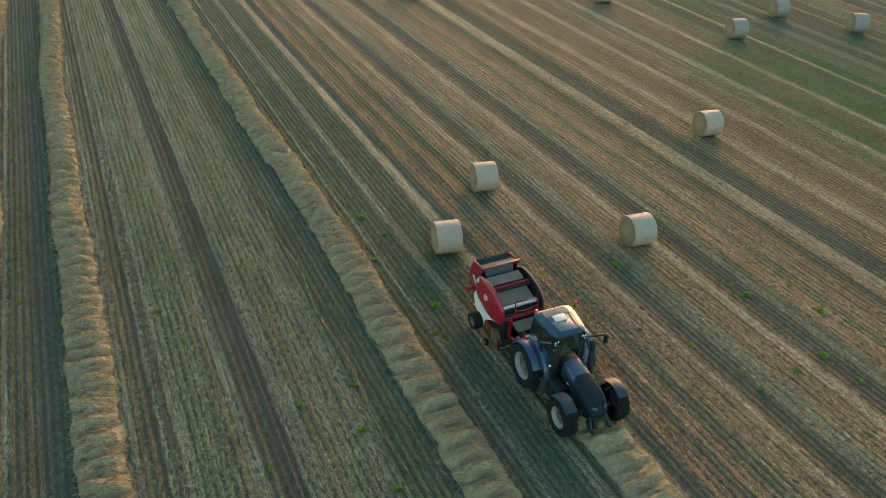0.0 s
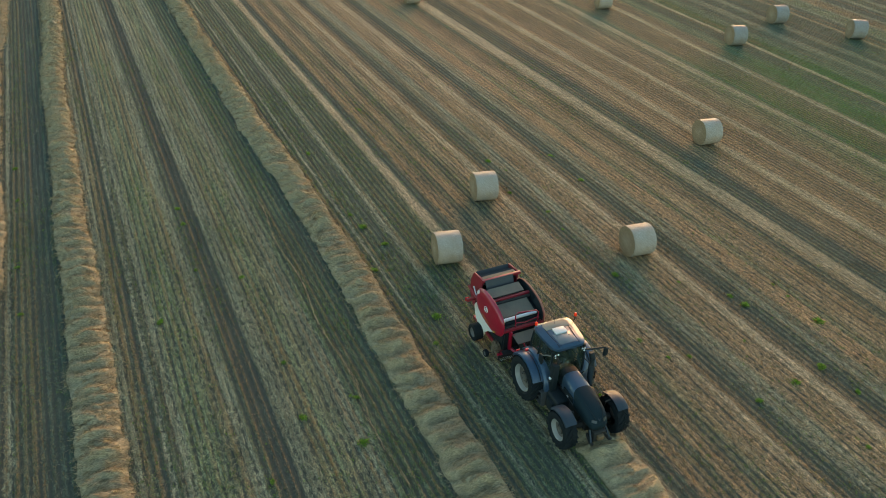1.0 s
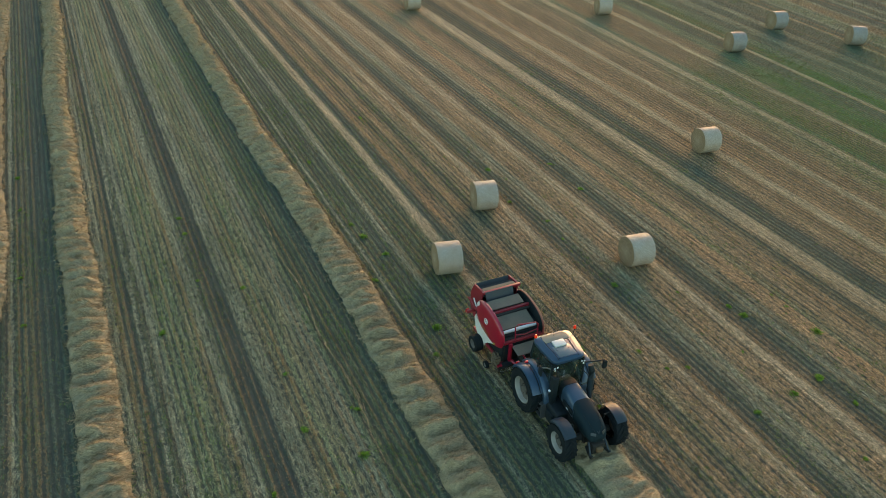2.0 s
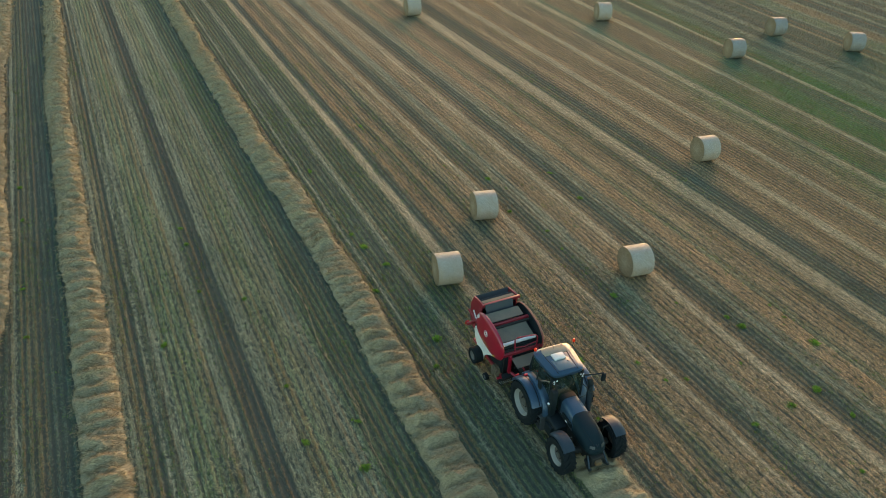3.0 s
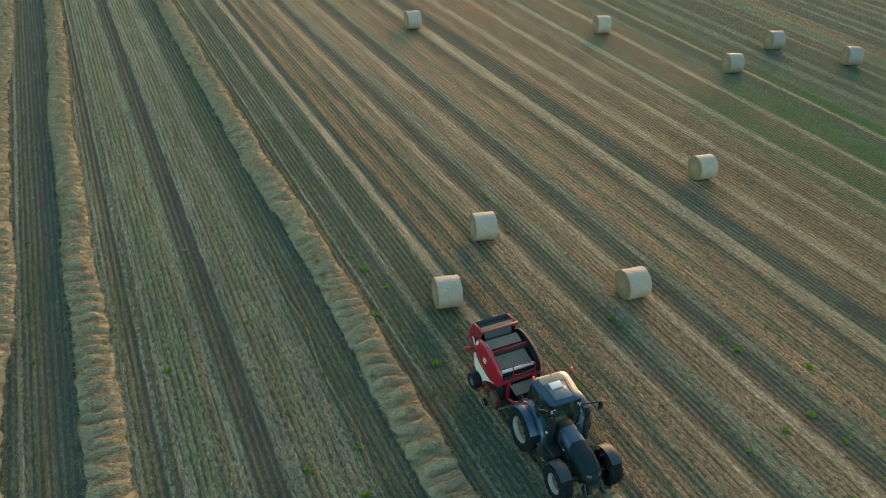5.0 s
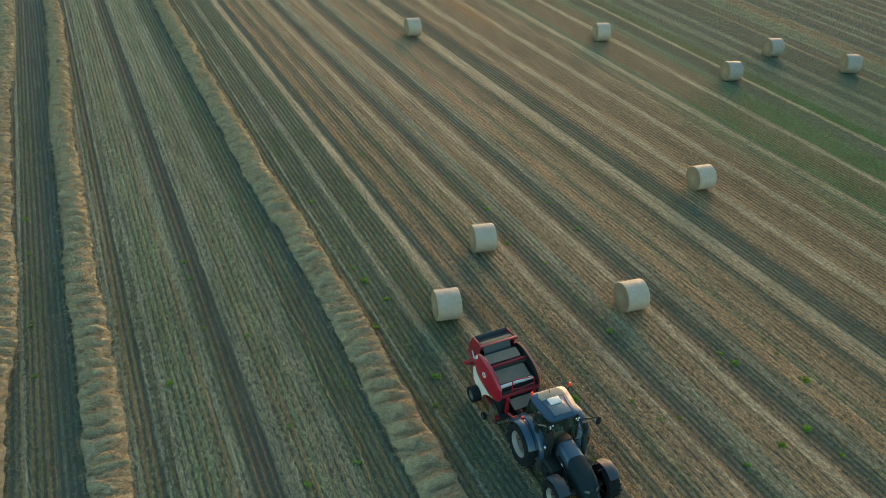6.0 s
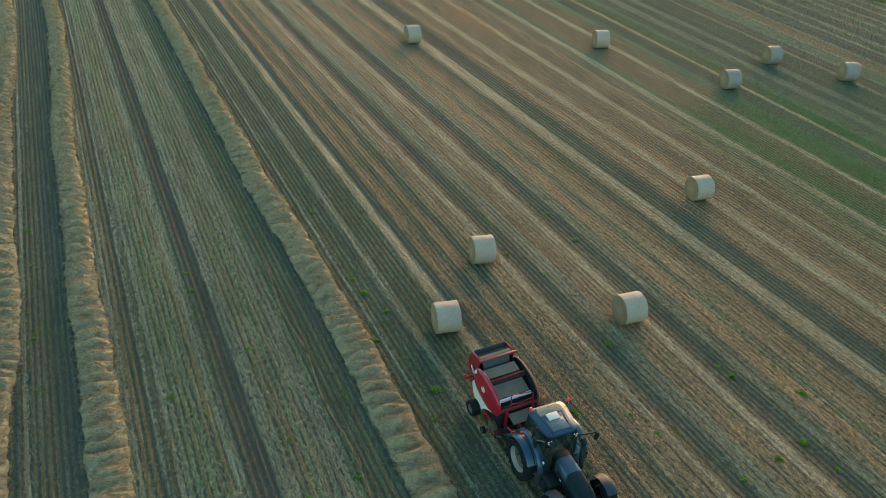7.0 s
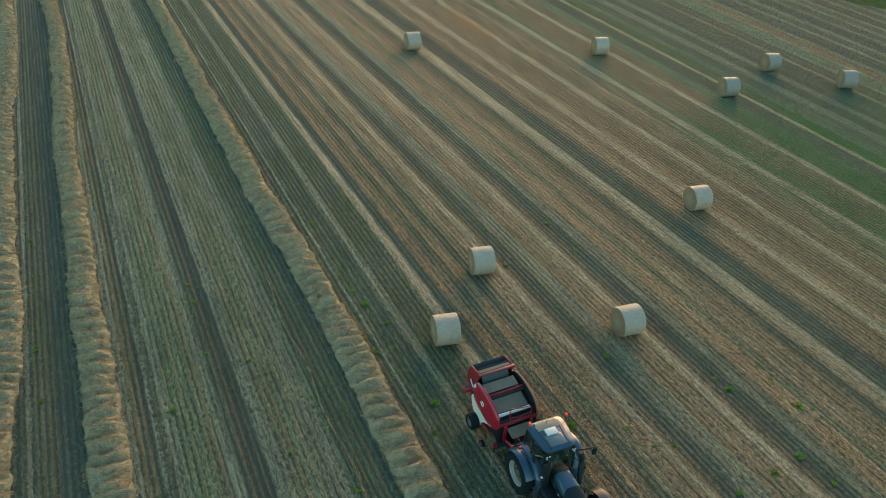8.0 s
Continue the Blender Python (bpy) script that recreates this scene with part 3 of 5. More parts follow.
BALES = [  # across, along, turn of the axis
    (14.86, 28.68, -11.5), (19.41, 33.32, -12.0), (24.26, 25.57, -7.0), (36.31, 34.11, -8.0), (51.24, 47.64, -14.0),
    (59.02, 50.67, -11.5), (29.47, 66.39, -6.5), (45.90, 59.44, -17.0), (62.90, 45.19, -25.0)]


def place_bales():
    kinds = {"pale": None, "grey": None}
    for u, v, turn in BALES:
        m = FIELD @ pose(u, v, -0.012, 0, 0, turn)
        # eastern bales: edge falloff and haze put into a darker, bluer net colour
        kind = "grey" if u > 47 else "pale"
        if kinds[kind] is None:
            bale = kinds[kind] = build_bale(NET if kind == "pale" else NET_DIMMED)
            tagged(bale, "round straw bale in pale net wrap on the stubble" if kind == "pale" else "round straw bale in net wrap on the stubble, dimmed in colour", "hay bale", "round bales in the field")
            bale.matrix_basis = m
        else:
            copy_thing(kinds[kind], m)


# ---- weeds and a trail of lost straw ----
WEEDS = [(16.4, 77.4), (-4.3, 46.1), (-4.3, 42.4), (3.4, 38.4), (3.4, 36.8), (-4.5, 35.9), (3.2, 32.5), (5.1, 31.1), (1.0, 29.2), (-4.5, 32.1), (5.3, 24.6),
         (16.9, 46.5), (19.9, 39.5), (21.7, 37.0), (11.8, 41.8), (11.8, 34.4), (12.0, 33.0), (12.5, 31.1), (22.2, 35.6), (21.1, 33.2), (22.1, 30.6), (21.9, 28.8),
         (25.8, 32.9), (25.7, 36.2), (11.7, 23.2), (12.5, 24.8), (11.2, 29.2), (20.2, 23.6), (17.8, 21.0), (7.4, 21.5), (45.3, 38.4), (22.1, 24.3), (24.7, 22.6),
         (26.3, 20.7), (26.5, 19.9), (29.0, 19.6), (20.2, 19.8), (21.6, 18.1), (24.6, 17.9), (29.0, 20.6), (28.9, 17.6), (26.5, 15.2), (24.6, 15.0), (26.8, 13.5)]
WEEDS_NEAR = [(3.2, 18.8), (7.2, 21.7), (6.8, 19.2), (5.1, 21.3), (20.7, 18.4), (26.6, 15.3), (26.8, 13.5), (24.7, 11.2), (24.8, 15.0), (22.5, 14.8), (16.6, 17.7),
         (7.0, 16.2)]


def build_weed(seed):
    rng = np.random.default_rng(seed)
    n = 190
    turn, far = rng.uniform(0, 2 * math.pi, n), rng.uniform(0, 0.17, n)
    squash = rng.uniform(0.55, 1.0)
    base = np.stack([np.cos(turn) * far, np.sin(turn) * far * squash, rng.uniform(0, 0.10, n) * np.exp(-far * 5)], 1)
    tall = rng.uniform(0.03, 0.10, n)
    way = turn + rng.normal(0, 0.9, n)
    along = np.stack([np.cos(way) * tall * rng.uniform(0.3, 1.1, n), np.sin(way) * tall * rng.uniform(0.3, 1.1, n), tall * rng.uniform(0.3, 1.0, n)], 1)
    a, f = blades(base, along, rng.uniform(0.02, 0.05, n), rng)
    return mesh_of("weed", a, f, WEED_LEAF)


def place_weeds():
    kinds = [build_weed(s) for s in (1, 2, 3)]
    pick = random.Random(3)
    for i, (u, v) in enumerate(WEEDS + WEEDS_NEAR):
        m = FIELD @ pose(u, v, 0, 0, 0, pick.uniform(0, 360)) @ Matrix.Scale(pick.uniform(0.7, 1.5), 4)
        if i < 3:
            tagged(kinds[i], "small bright green weed growing in the stubble", "weed", "weeds in the stubble")
            kinds[i].scale = [(0.55, 0.8, 1.05)[i]] * 3
            kinds[i].matrix_basis = m @ Matrix.Diagonal((*kinds[i].scale, 1))
        else:
            copy_thing(kinds[i % 3], m)


def build_trail():
    """Long straws lost in a thin line beside the windrow."""
    rng = np.random.default_rng(21)
    n = 620
    v = rng.uniform(16.5, 37.5, n)
    thick = np.where((v > 20.5) & (v < 23.5), 0.05, 0.018)
    u = 7.52 + 0.12 * np.sin(v * 0.9) + rng.normal(0, 1, n) * thick
    turn = rng.normal(math.pi / 2, 0.12, n)
    length = rng.uniform(0.2, 0.6, n)
    a, f = blades(np.stack([u, v, rng.uniform(0.05, 0.13, n)], 1), np.stack([np.cos(turn) * length, np.sin(turn) * length, rng.normal(0, 0.02, n)], 1), rng.uniform(0.012, 0.022, n), rng)
    tagged(mesh_of("straw_trail", a, f, STRAW, FIELD), "thin line of long pale straws lying on the stubble", "straw", kind="stuff")


def build_undergrowth():
    """Small green leaves of young weeds between the stubble rows."""
    rng = np.random.default_rng(31)
    verts, faces, count = [], [], 0
    table = {"w": 3.2, "c": 0.4, "C": 0.2, "t": 0.3, "o": 0.3, "b": 0.4, "s": 1.3, "d": 0.5, "D": 0.5, "G": 1.2, "g": 1.8, "e": 3.0}
    strips = lambda u, v: np.clip((50 - v) * 0.14, 0, 1) * np.interp(true_u(u, v), [42.6, 44.6, 47.6, 49.9, 50.3, 51.7, 52.1, 53.9, 54.4, 55.7, 56.0], [0, 0.6, 0.5, 0, 2.0, 1.4, 0, 0.2, 2.4, 2.2, 0])
    for y0, y1, per, size in ((14, 36, 16, 0.9), (36, 60, 17, 0.8), (60, 102, 10, 0.9)):
        n = int(130 * 120 * per)
        u, v = rng.uniform(-30, 100, n), rng.uniform(-20, 100, n)
        ok, y = in_reach(u, v)
        ok &= (y >= y0) & (y < y1)
        u, v = u[ok], v[ok]
        wish = (band_values(u, v, table) * np.clip(vnoise(u * 0.5, v * 0.22, 18) * 2.4 - 0.75, 0, 1.3) * (1.0 if y0 < 60 else 0.15) + 0.7 * strips(u, v)) * (vnoise(u * 2.4, v * 2.0, 19) * 1.4)
        keep = rng.uniform(0, 1, len(u)) < wish
        u, v = np.repeat(u[keep], 5), np.repeat(v[keep], 5)
        n = len(u)
        turn = rng.uniform(0, 2 * math.pi, n)
        tall = rng.uniform(0.03, 0.09, n) * size
        base = np.stack([u + rng.normal(0, 0.055, n) * size, v + rng.normal(0, 0.055, n) * size, np.zeros(n)], 1)
        a, f = blades(base, np.stack([np.cos(turn) * tall * 0.8, np.sin(turn) * tall * 0.8, tall], 1), rng.uniform(0.022, 0.042, n) * size, rng)
        verts.append(a), faces.append(f + count)
        count += len(a)
    tagged(mesh_of("undergrowth", np.concatenate(verts), np.concatenate(faces), LEAF, FIELD), "low green weeds between the stubble rows", "weeds", kind="stuff")


build_ground()
build_stubble()
build_undergrowth()
build_chaff()
build_windrow([(95, -0.6, 1.5), (90, -0.6, 1.5), (82, -0.44, 1.5), (75, -0.7, 1.5), (69, -0.92, 1.55), (63, -1.25, 1.55), (58.5, -1.52, 1.5), (54.6, -1.62, 1.5), (46.8, -1.71, 1.55),
               (43.6, -1.75, 1.6), (40.8, -1.92, 1.65), (36.3, -2.0, 1.75), (33.5, -1.86, 1.75), (29.6, -1.93, 1.75), (26.5, -2.1, 1.9), (22, -2.17, 1.8), (14, -2.15, 1.8)],
              101, "long straight windrow of raked straw with cross ripples")
build_windrow([(95, 9.25, 1.5), (87, 9.28, 1.5), (71.5, 9.42, 1.65), (65, 9.42, 1.6), (59, 9.5, 1.75), (54, 9.6, 1.7), (50, 9.5, 1.75), (46, 9.55, 1.8), (42.3, 9.75, 1.9), (39, 9.95, 1.8),
               (33.4, 10.02, 1.75), (31, 10.06, 1.8), (26.5, 10.0, 1.8), (22, 9.97, 1.95), (19, 9.92, 1.9), (17, 10.0, 1.95), (14.5, 10.0, 2.05), (8, 10.0, 2.0)],
              202, "long bending windrow of straw heaped in cross ripples")
build_windrow([(20.9, 14.95, 1.8), (17.5, 15.05, 1.85), (14.4, 15.16, 2.05), (12.2, 15.05, 2.05), (4, 15.1, 2.0)], 303, "windrow of straw lying ahead of the tractor")
build_windrow([(95, -4.75, 1.6), (91, -4.72, 1.6), (83, -4.52, 1.7), (76, -4.72, 1.65), (70, -5.05, 1.7), (64, -5.5, 1.7), (54, -5.72, 1.7), (43, -5.85, 1.7), (35, -5.98, 1.75),
               (33, -6.25, 1.75), (31, -6.52, 1.75), (28, -6.65, 1.75), (14, -7.0, 1.8)], 404, "windrow of straw at the far side of the field")
place_bales()
place_weeds()
build_trail()

# ---- machine materials ----
DARK_BLUE = mat_paint("slate_blue_metallic", (0.016, 0.044, 0.086), 0.34, 0.0, 0.0, coat=0.4, gloss=0.5)
BONNET_BLUE = mat_paint("bonnet_blue", (0.036, 0.072, 0.118), 0.36, 0.0, 0.2, coat=0.5, gloss=0.5)
ROOF_BLUE = mat_paint("pale_slate_paint", (0.022, 0.054, 0.096), 0.34, 0.0, 0.1, coat=0.5, gloss=0.5)
BLACK = mat_paint("black_plastic", (0.005, 0.0115, 0.015), 0.62, 0.02, coat=0.0, gloss=0.3)
MESH_BLACK = mat_paint("black_grille_mesh", (0.006, 0.018, 0.024), 0.75, 0.0, coat=0.0, gloss=0.2)
RUBBER = mat_paint("dusty_rubber", (0.006, 0.0105, 0.013), 0.8, 0.008, coat=0.0, gloss=0.2)
CAST = mat_paint("dark_cast_iron", (0.014, 0.016, 0.017), 0.65, 0.06, coat=0.0, gloss=0.3)
FENDER = mat_paint("dusty_grey_fender", (0.016, 0.030, 0.045), 0.5, 0.03, coat=0.0, gloss=0.35)
STEP_GREY = mat_paint("scuffed_step_grey", (0.045, 0.052, 0.058), 0.55, 0.08, coat=0.0)
RIM = mat_paint("silver_rim", (0.27, 0.275, 0.265), 0.55, 0.2, 0.1)
RIM_GREY = mat_paint("dirty_grey_rim", (0.085, 0.088, 0.088), 0.6, 0.2, coat=0.0)
# disc darker than the rim: the shade of the deep dish is put in
DISC_SHADED = mat_paint("wheel_disc_shaded", (0.055, 0.056, 0.056), 0.6, 0.25, coat=0.0)
RED = mat_paint("machine_red", (0.29, 0.003, 0.024), 0.30, 0.05, coat=0.8, dust_colour=(0.20, 0.10, 0.08))
RED_DUSTY = mat_paint("dusty_machine_red", (0.22, 0.005, 0.018), 0.42, 0.12, dust_colour=(0.20, 0.11, 0.085))
# dust on the right shield, with its orange sunlit rim put into the tint
RED_TAN = mat_paint("dusty_sunlit_red", (0.22, 0.012, 0.018), 0.5, 0.75, coat=0.2, dust_colour=(0.24, 0.13, 0.085))
WHITE = mat_paint("off_white_panel", (0.66, 0.66, 0.63), 0.4, 0.15)
COVER = mat_paint("dusty_grey_cover", (0.085, 0.080, 0.072), 0.8, 0.6, coat=0.0, dust_colour=(0.165, 0.138, 0.102))
TAN_ROOF = mat_paint("dust_covered_roof", (0.16, 0.15, 0.14), 0.7, 0.75, coat=0.0, dust_colour=(0.30, 0.25, 0.18))
SLATE = mat_paint("blue_grey_belt", (0.024, 0.034, 0.044), 0.65, 0.10, coat=0.0)
STEEL = mat_plain("bright_roller_steel", (0.60, 0.63, 0.68), 0.5, 0.4, 0.2, 30.0)
SEAT = mat_plain("seat_fabric", (0.045, 0.044, 0.042), 0.9, 0, 0.3, 60.0)
INNER = mat_plain("cab_trim", (0.030, 0.040, 0.034), 0.8, 0, 0.3)
CROP = mat_plain("caught_straw", (0.13, 0.10, 0.06), 0.9, 0, 0.45, 26.0)
YELLOW = mat_plain("warning_yellow", (0.40, 0.25, 0.05), 0.5, 0, 0.2)


def mat_glass(name, tint, rough=0.02, dust=(0.10, 0.15, 0.115)):
    """Tinted glass under a thin dust film, coloured green for its hazy reflections."""
    m, n, l = material(name)
    k = Nodes(m.node_tree)
    clear, gloss = n.new("ShaderNodeBsdfTransparent"), n.new("ShaderNodeBsdfGlossy")
    clear.inputs[0].default_value = (*tint, 1)
    gloss.inputs["Roughness"].default_value = rough
    fres = n.new("ShaderNodeFresnel")
    fres.inputs[0].default_value = 1.75
    film = n.new("ShaderNodeBsdfDiffuse")
    film.inputs[0].default_value = (*dust, 1)
    dusty = n.new("ShaderNodeMixShader")
    l.new(k.ramp(k.noise(k.coords(), 2.4, 4, 0.6), [(0.3, 0.05), (0.7, 0.24)]), dusty.inputs[0])
    l.new(clear.outputs[0], dusty.inputs[1]), l.new(film.outputs[0], dusty.inputs[2])
    mx, out = n.new("ShaderNodeMixShader"), n.new("ShaderNodeOutputMaterial")
    l.new(fres.outputs[0], mx.inputs[0]), l.new(dusty.outputs[0], mx.inputs[1]), l.new(gloss.outputs[0], mx.inputs[2])
    l.new(mx.outputs[0], out.inputs["Surface"])
    return m


GLASS = mat_glass("cab_glass", (0.55, 0.70, 0.62), 0.04)
HATCH = mat_paint("roof_hatch_glass", (0.070, 0.105, 0.125), 0.18, 0.12, 0.3, coat=1.0)


def mat_lamp(name, colour, glow):
    m, n, l = material(name)
    k = Nodes(m.node_tree)
    b = k.shader(colour, 0.25, 0.0, None, Coat_Weight=0.5)
    b.inputs["Emission Color"].default_value = (*colour, 1)
    b.inputs["Emission Strength"].default_value = glow
    return m


AMBER = mat_lamp("amber_beacon", (0.80, 0.035, 0.008), 0.06)
LENS = mat_plain("lamp_lens", (0.80, 0.82, 0.84), 0.12, 0.2, 0.05)
SMOKE = mat_plain("smoky_lamp_glass", (0.020, 0.028, 0.032), 0.35, 0.0, 0.1)
TAIL_RED = mat_lamp("red_lamp", (0.50, 0.015, 0.015), 0.03)


# ---- shapes ----
def part(name, bm, mat, parent, label="", smooth=True, kind="", split=40.0):
    bmesh.ops.recalc_face_normals(bm, faces=bm.faces)
    me = bpy.data.meshes.new(name)
    for f in bm.faces:
        f.smooth = smooth
    if smooth:
        for e in bm.edges:
            if len(e.link_faces) == 2 and e.calc_face_angle(0.0) > radians(split):
                e.smooth = False
    bm.to_mesh(me)
    bm.free()
    me.materials.append(mat)
    ob = new(name, me)
    ob.parent = parent
    if label or kind:
        tagged(ob, label, kind=kind)
    return ob


def box(x0, x1, y0, y1, z0, z1, bevel=0.02, bm=None):
    bm = bm or bmesh.new()
    made = bmesh.ops.create_cube(bm, size=1.0)["verts"]
    for v in made:
        v.co = Vector(((x0 + x1) / 2 + v.co.x * (x1 - x0), (y0 + y1) / 2 + v.co.y * (y1 - y0), (z0 + z1) / 2 + v.co.z * (z1 - z0)))
    if bevel:
        edges = list({e for v in made for e in v.link_edges})
        bmesh.ops.bevel(bm, geom=edges, offset=bevel, segments=2, affect="EDGES", profile=0.6)
    return bm


def tube(points, radius, sides=10, bm=None):
    """A bent tube through points."""
    bm = bm or bmesh.new()
    pts = [Vector(p) for p in points]
    rings = []
    for i, p in enumerate(pts):
        a = pts[max(i - 1, 0)]
        b = pts[min(i + 1, len(pts) - 1)]
        d = (b - a).normalized()
        s = d.cross(Vector((0, 0, 1)) if abs(d.z) < 0.9 else Vector((1, 0, 0))).normalized()
        t = d.cross(s)
        rad = radius[i] if isinstance(radius, (list, tuple)) else radius
        rings.append([bm.verts.new(p + (s * math.cos(k * 2 * math.pi / sides) + t * math.sin(k * 2 * math.pi / sides)) * rad) for k in range(sides)])
    for r, q in zip(rings, rings[1:]):
        for k in range(sides):
            bm.faces.new((r[k], r[(k + 1) % sides], q[(k + 1) % sides], q[k]))
    bm.faces.new(rings[0]), bm.faces.new(rings[-1][::-1])
    return bm


def loft(rings, bm=None, cap=True):
    """A skin over closed rings of equally many points."""
    bm = bm or bmesh.new()
    made = [[bm.verts.new(p) for p in r] for r in rings]
    n = len(made[0])
    for r, q in zip(made, made[1:]):
        for k in range(n):
            bm.faces.new((r[k], r[(k + 1) % n], q[(k + 1) % n], q[k]))
    if cap:
        bm.faces.new(made[0]), bm.faces.new(made[-1][::-1])
    return bm


def plate(outline, x0, x1, bevel=0.0, bm=None):
    """An outline in (y, z), thick from x0 to x1."""
    bm = bm or bmesh.new()
    a = [bm.verts.new((x0, y, z)) for y, z in outline]
    b = [bm.verts.new((x1, y, z)) for y, z in outline]
    n = len(a)
    bm.faces.new(a), bm.faces.new(b[::-1])
    for k in range(n):
        bm.faces.new((a[k], b[k], b[(k + 1) % n], a[(k + 1) % n]))
    if bevel:
        bmesh.ops.bevel(bm, geom=list(bm.edges), offset=bevel, segments=2, affect="EDGES")
    return bm


def turned(profile, sides=40, x=0.0, y=0.0, z=0.0, bm=None):
    """A profile of (across, radius), turned about an axle along x."""
    bm = bm or bmesh.new()
    rings = []
    for across, rad in profile:
        rings.append([bm.verts.new((x + across, y + rad * math.cos(2 * math.pi * k / sides), z + rad * math.sin(2 * math.pi * k / sides))) for k in range(sides)])
    for r, q in zip(rings, rings[1:]):
        for k in range(sides):
            bm.faces.new((r[k], r[(k + 1) % sides], q[(k + 1) % sides], q[k]))
    return bm


def arch(x0, x1, y, z, radius, start, stop, thick, steps=16, lip=0.05, bm=None):
    """A mudguard: an arc over a wheel, from start to stop degrees (0 forward, 90 up), with a rolled outer lip."""
    bm = bm or bmesh.new()
    rings = []
    for i in range(steps + 1):
        a = radians(start + (stop - start) * i / steps)
        c, s = -math.cos(a), math.sin(a)
        r0, r1 = radius, radius + thick
        side = 1 if x1 > x0 else -1
        ring = [(x0, r0), (x0, r1), (x0 + (x1 - x0) * 0.55, r1 + 0.012), (x1 - side * 0.05, r1), (x1, r1 - 0.03), (x1, r1 - lip - 0.03), (x1 - side * 0.02, r1 - lip - 0.03), (x1 - side * 0.03, r0)]
        rings.append([(xx, y + c * rr, z + s * rr) for xx, rr in ring])
    return loft(rings, bm)


def rounded(cx, cz, a, b, n=24, power=3.0, top=1.0):
    """A superellipse ring, as (x, z) pairs."""
    out = []
    for k in range(n):
        t = 2 * math.pi * k / n
        c, s = math.cos(t), math.sin(t)
        out.append((cx + a * math.copysign(abs(c) ** (2 / power), c), cz + b * math.copysign(abs(s) ** (2 / power), s)))
    return out


# ---- wheels ----
def build_wheel(name, parent, x, y, radius, width, rim_radius, out, lugs, rim_mat=None, lug_high=0.045):
    """A wheel with a lugged tyre and a dished rim; out is the side on which its dish shows."""
    hub = new(name)
    hub.parent = parent
    hub.location = (x, y, radius)
    h = width / 2
    r, q = radius - lug_high, rim_radius
    tyre = turned([(-h * 0.72, q), (-h * 0.98, q + (r - q) * 0.25), (-h * 1.0, q + (r - q) * 0.6), (-h * 0.86, r * 0.975), (-h * 0.5, r), (0, r * 1.004), (h * 0.5, r), (h * 0.86, r * 0.975),
                   (h * 1.0, q + (r - q) * 0.6), (h * 0.98, q + (r - q) * 0.25), (h * 0.72, q)], 48)
    if lugs:
        for i in range(lugs):
            for side in (-1, 1):
                a = 2 * math.pi * (i + (0.5 if side > 0 else 0)) / lugs
                step = 2 * math.pi / lugs * 1.0
                wide = 2 * math.pi / lugs * 0.36
                quads = []
                for across, turn, base in ((0.02, 0.0, r), (0.5, 0.55, r), (0.93, 0.95, r * 0.965)):
                    mid = a + turn * step
                    quads.append([(side * h * across, (base - 0.02) * math.cos(mid - wide / 2), (base - 0.02) * math.sin(mid - wide / 2)),
                                  (side * h * across, (base - 0.02) * math.cos(mid + wide / 2), (base - 0.02) * math.sin(mid + wide / 2)),
                                  (side * h * across, (base + lug_high) * math.cos(mid + wide / 2.6), (base + lug_high) * math.sin(mid + wide / 2.6)),
                                  (side * h * across, (base + lug_high) * math.cos(mid - wide / 2.6), (base + lug_high) * math.sin(mid - wide / 2.6))])
                loft(quads, tyre)
    part("tyre", tyre, RUBBER, hub, "black lugged rubber tyre" if lugs else "")
    o = out
    rim = turned([(o * h * 0.74, q + 0.006), (o * h * 0.82, q - 0.010), (o * h * 0.80, q - 0.030), (o * h * 0.70, q - 0.050), (o * h * 0.40, q - 0.085), (o * h * 0.28, q - 0.095)], 36)
    part("rim", rim, rim_mat or RIM, hub, "pale silver steel rim")
    disc = part("wheel_disc", turned([(o * h * 0.29, q - 0.09), (o * h * 0.16, q * 0.70), (o * h * 0.10, q * 0.46), (o * h * 0.24, q * 0.30), (o * h * 0.46, q * 0.27), (o * h * 0.50, q * 0.2), (o * h * 0.50, 0.001)], 36), DISC_SHADED, hub, "dusty wheel disc, toned down for the shade in its dish")
    for i in range(8):
        a = 2 * math.pi * i / 8
        nut = turned([(o * h * 0.2, 0.022), (o * h * 0.42, 0.022), (o * h * 0.42, 0.001)], 6, 0, q * 0.37 * math.cos(a), q * 0.37 * math.sin(a))
        part("wheel_nut", nut, CAST, disc)
    return hub


# ---- the tractor: front towards -y, rear axle over its origin ----
def hood_ring(y, half, top, low, power=3.4, n=28):
    cz, b = (top + low) / 2, (top - low) / 2
    return [(x, y, z) for x, z in rounded(0, cz, half, b, n, power)]


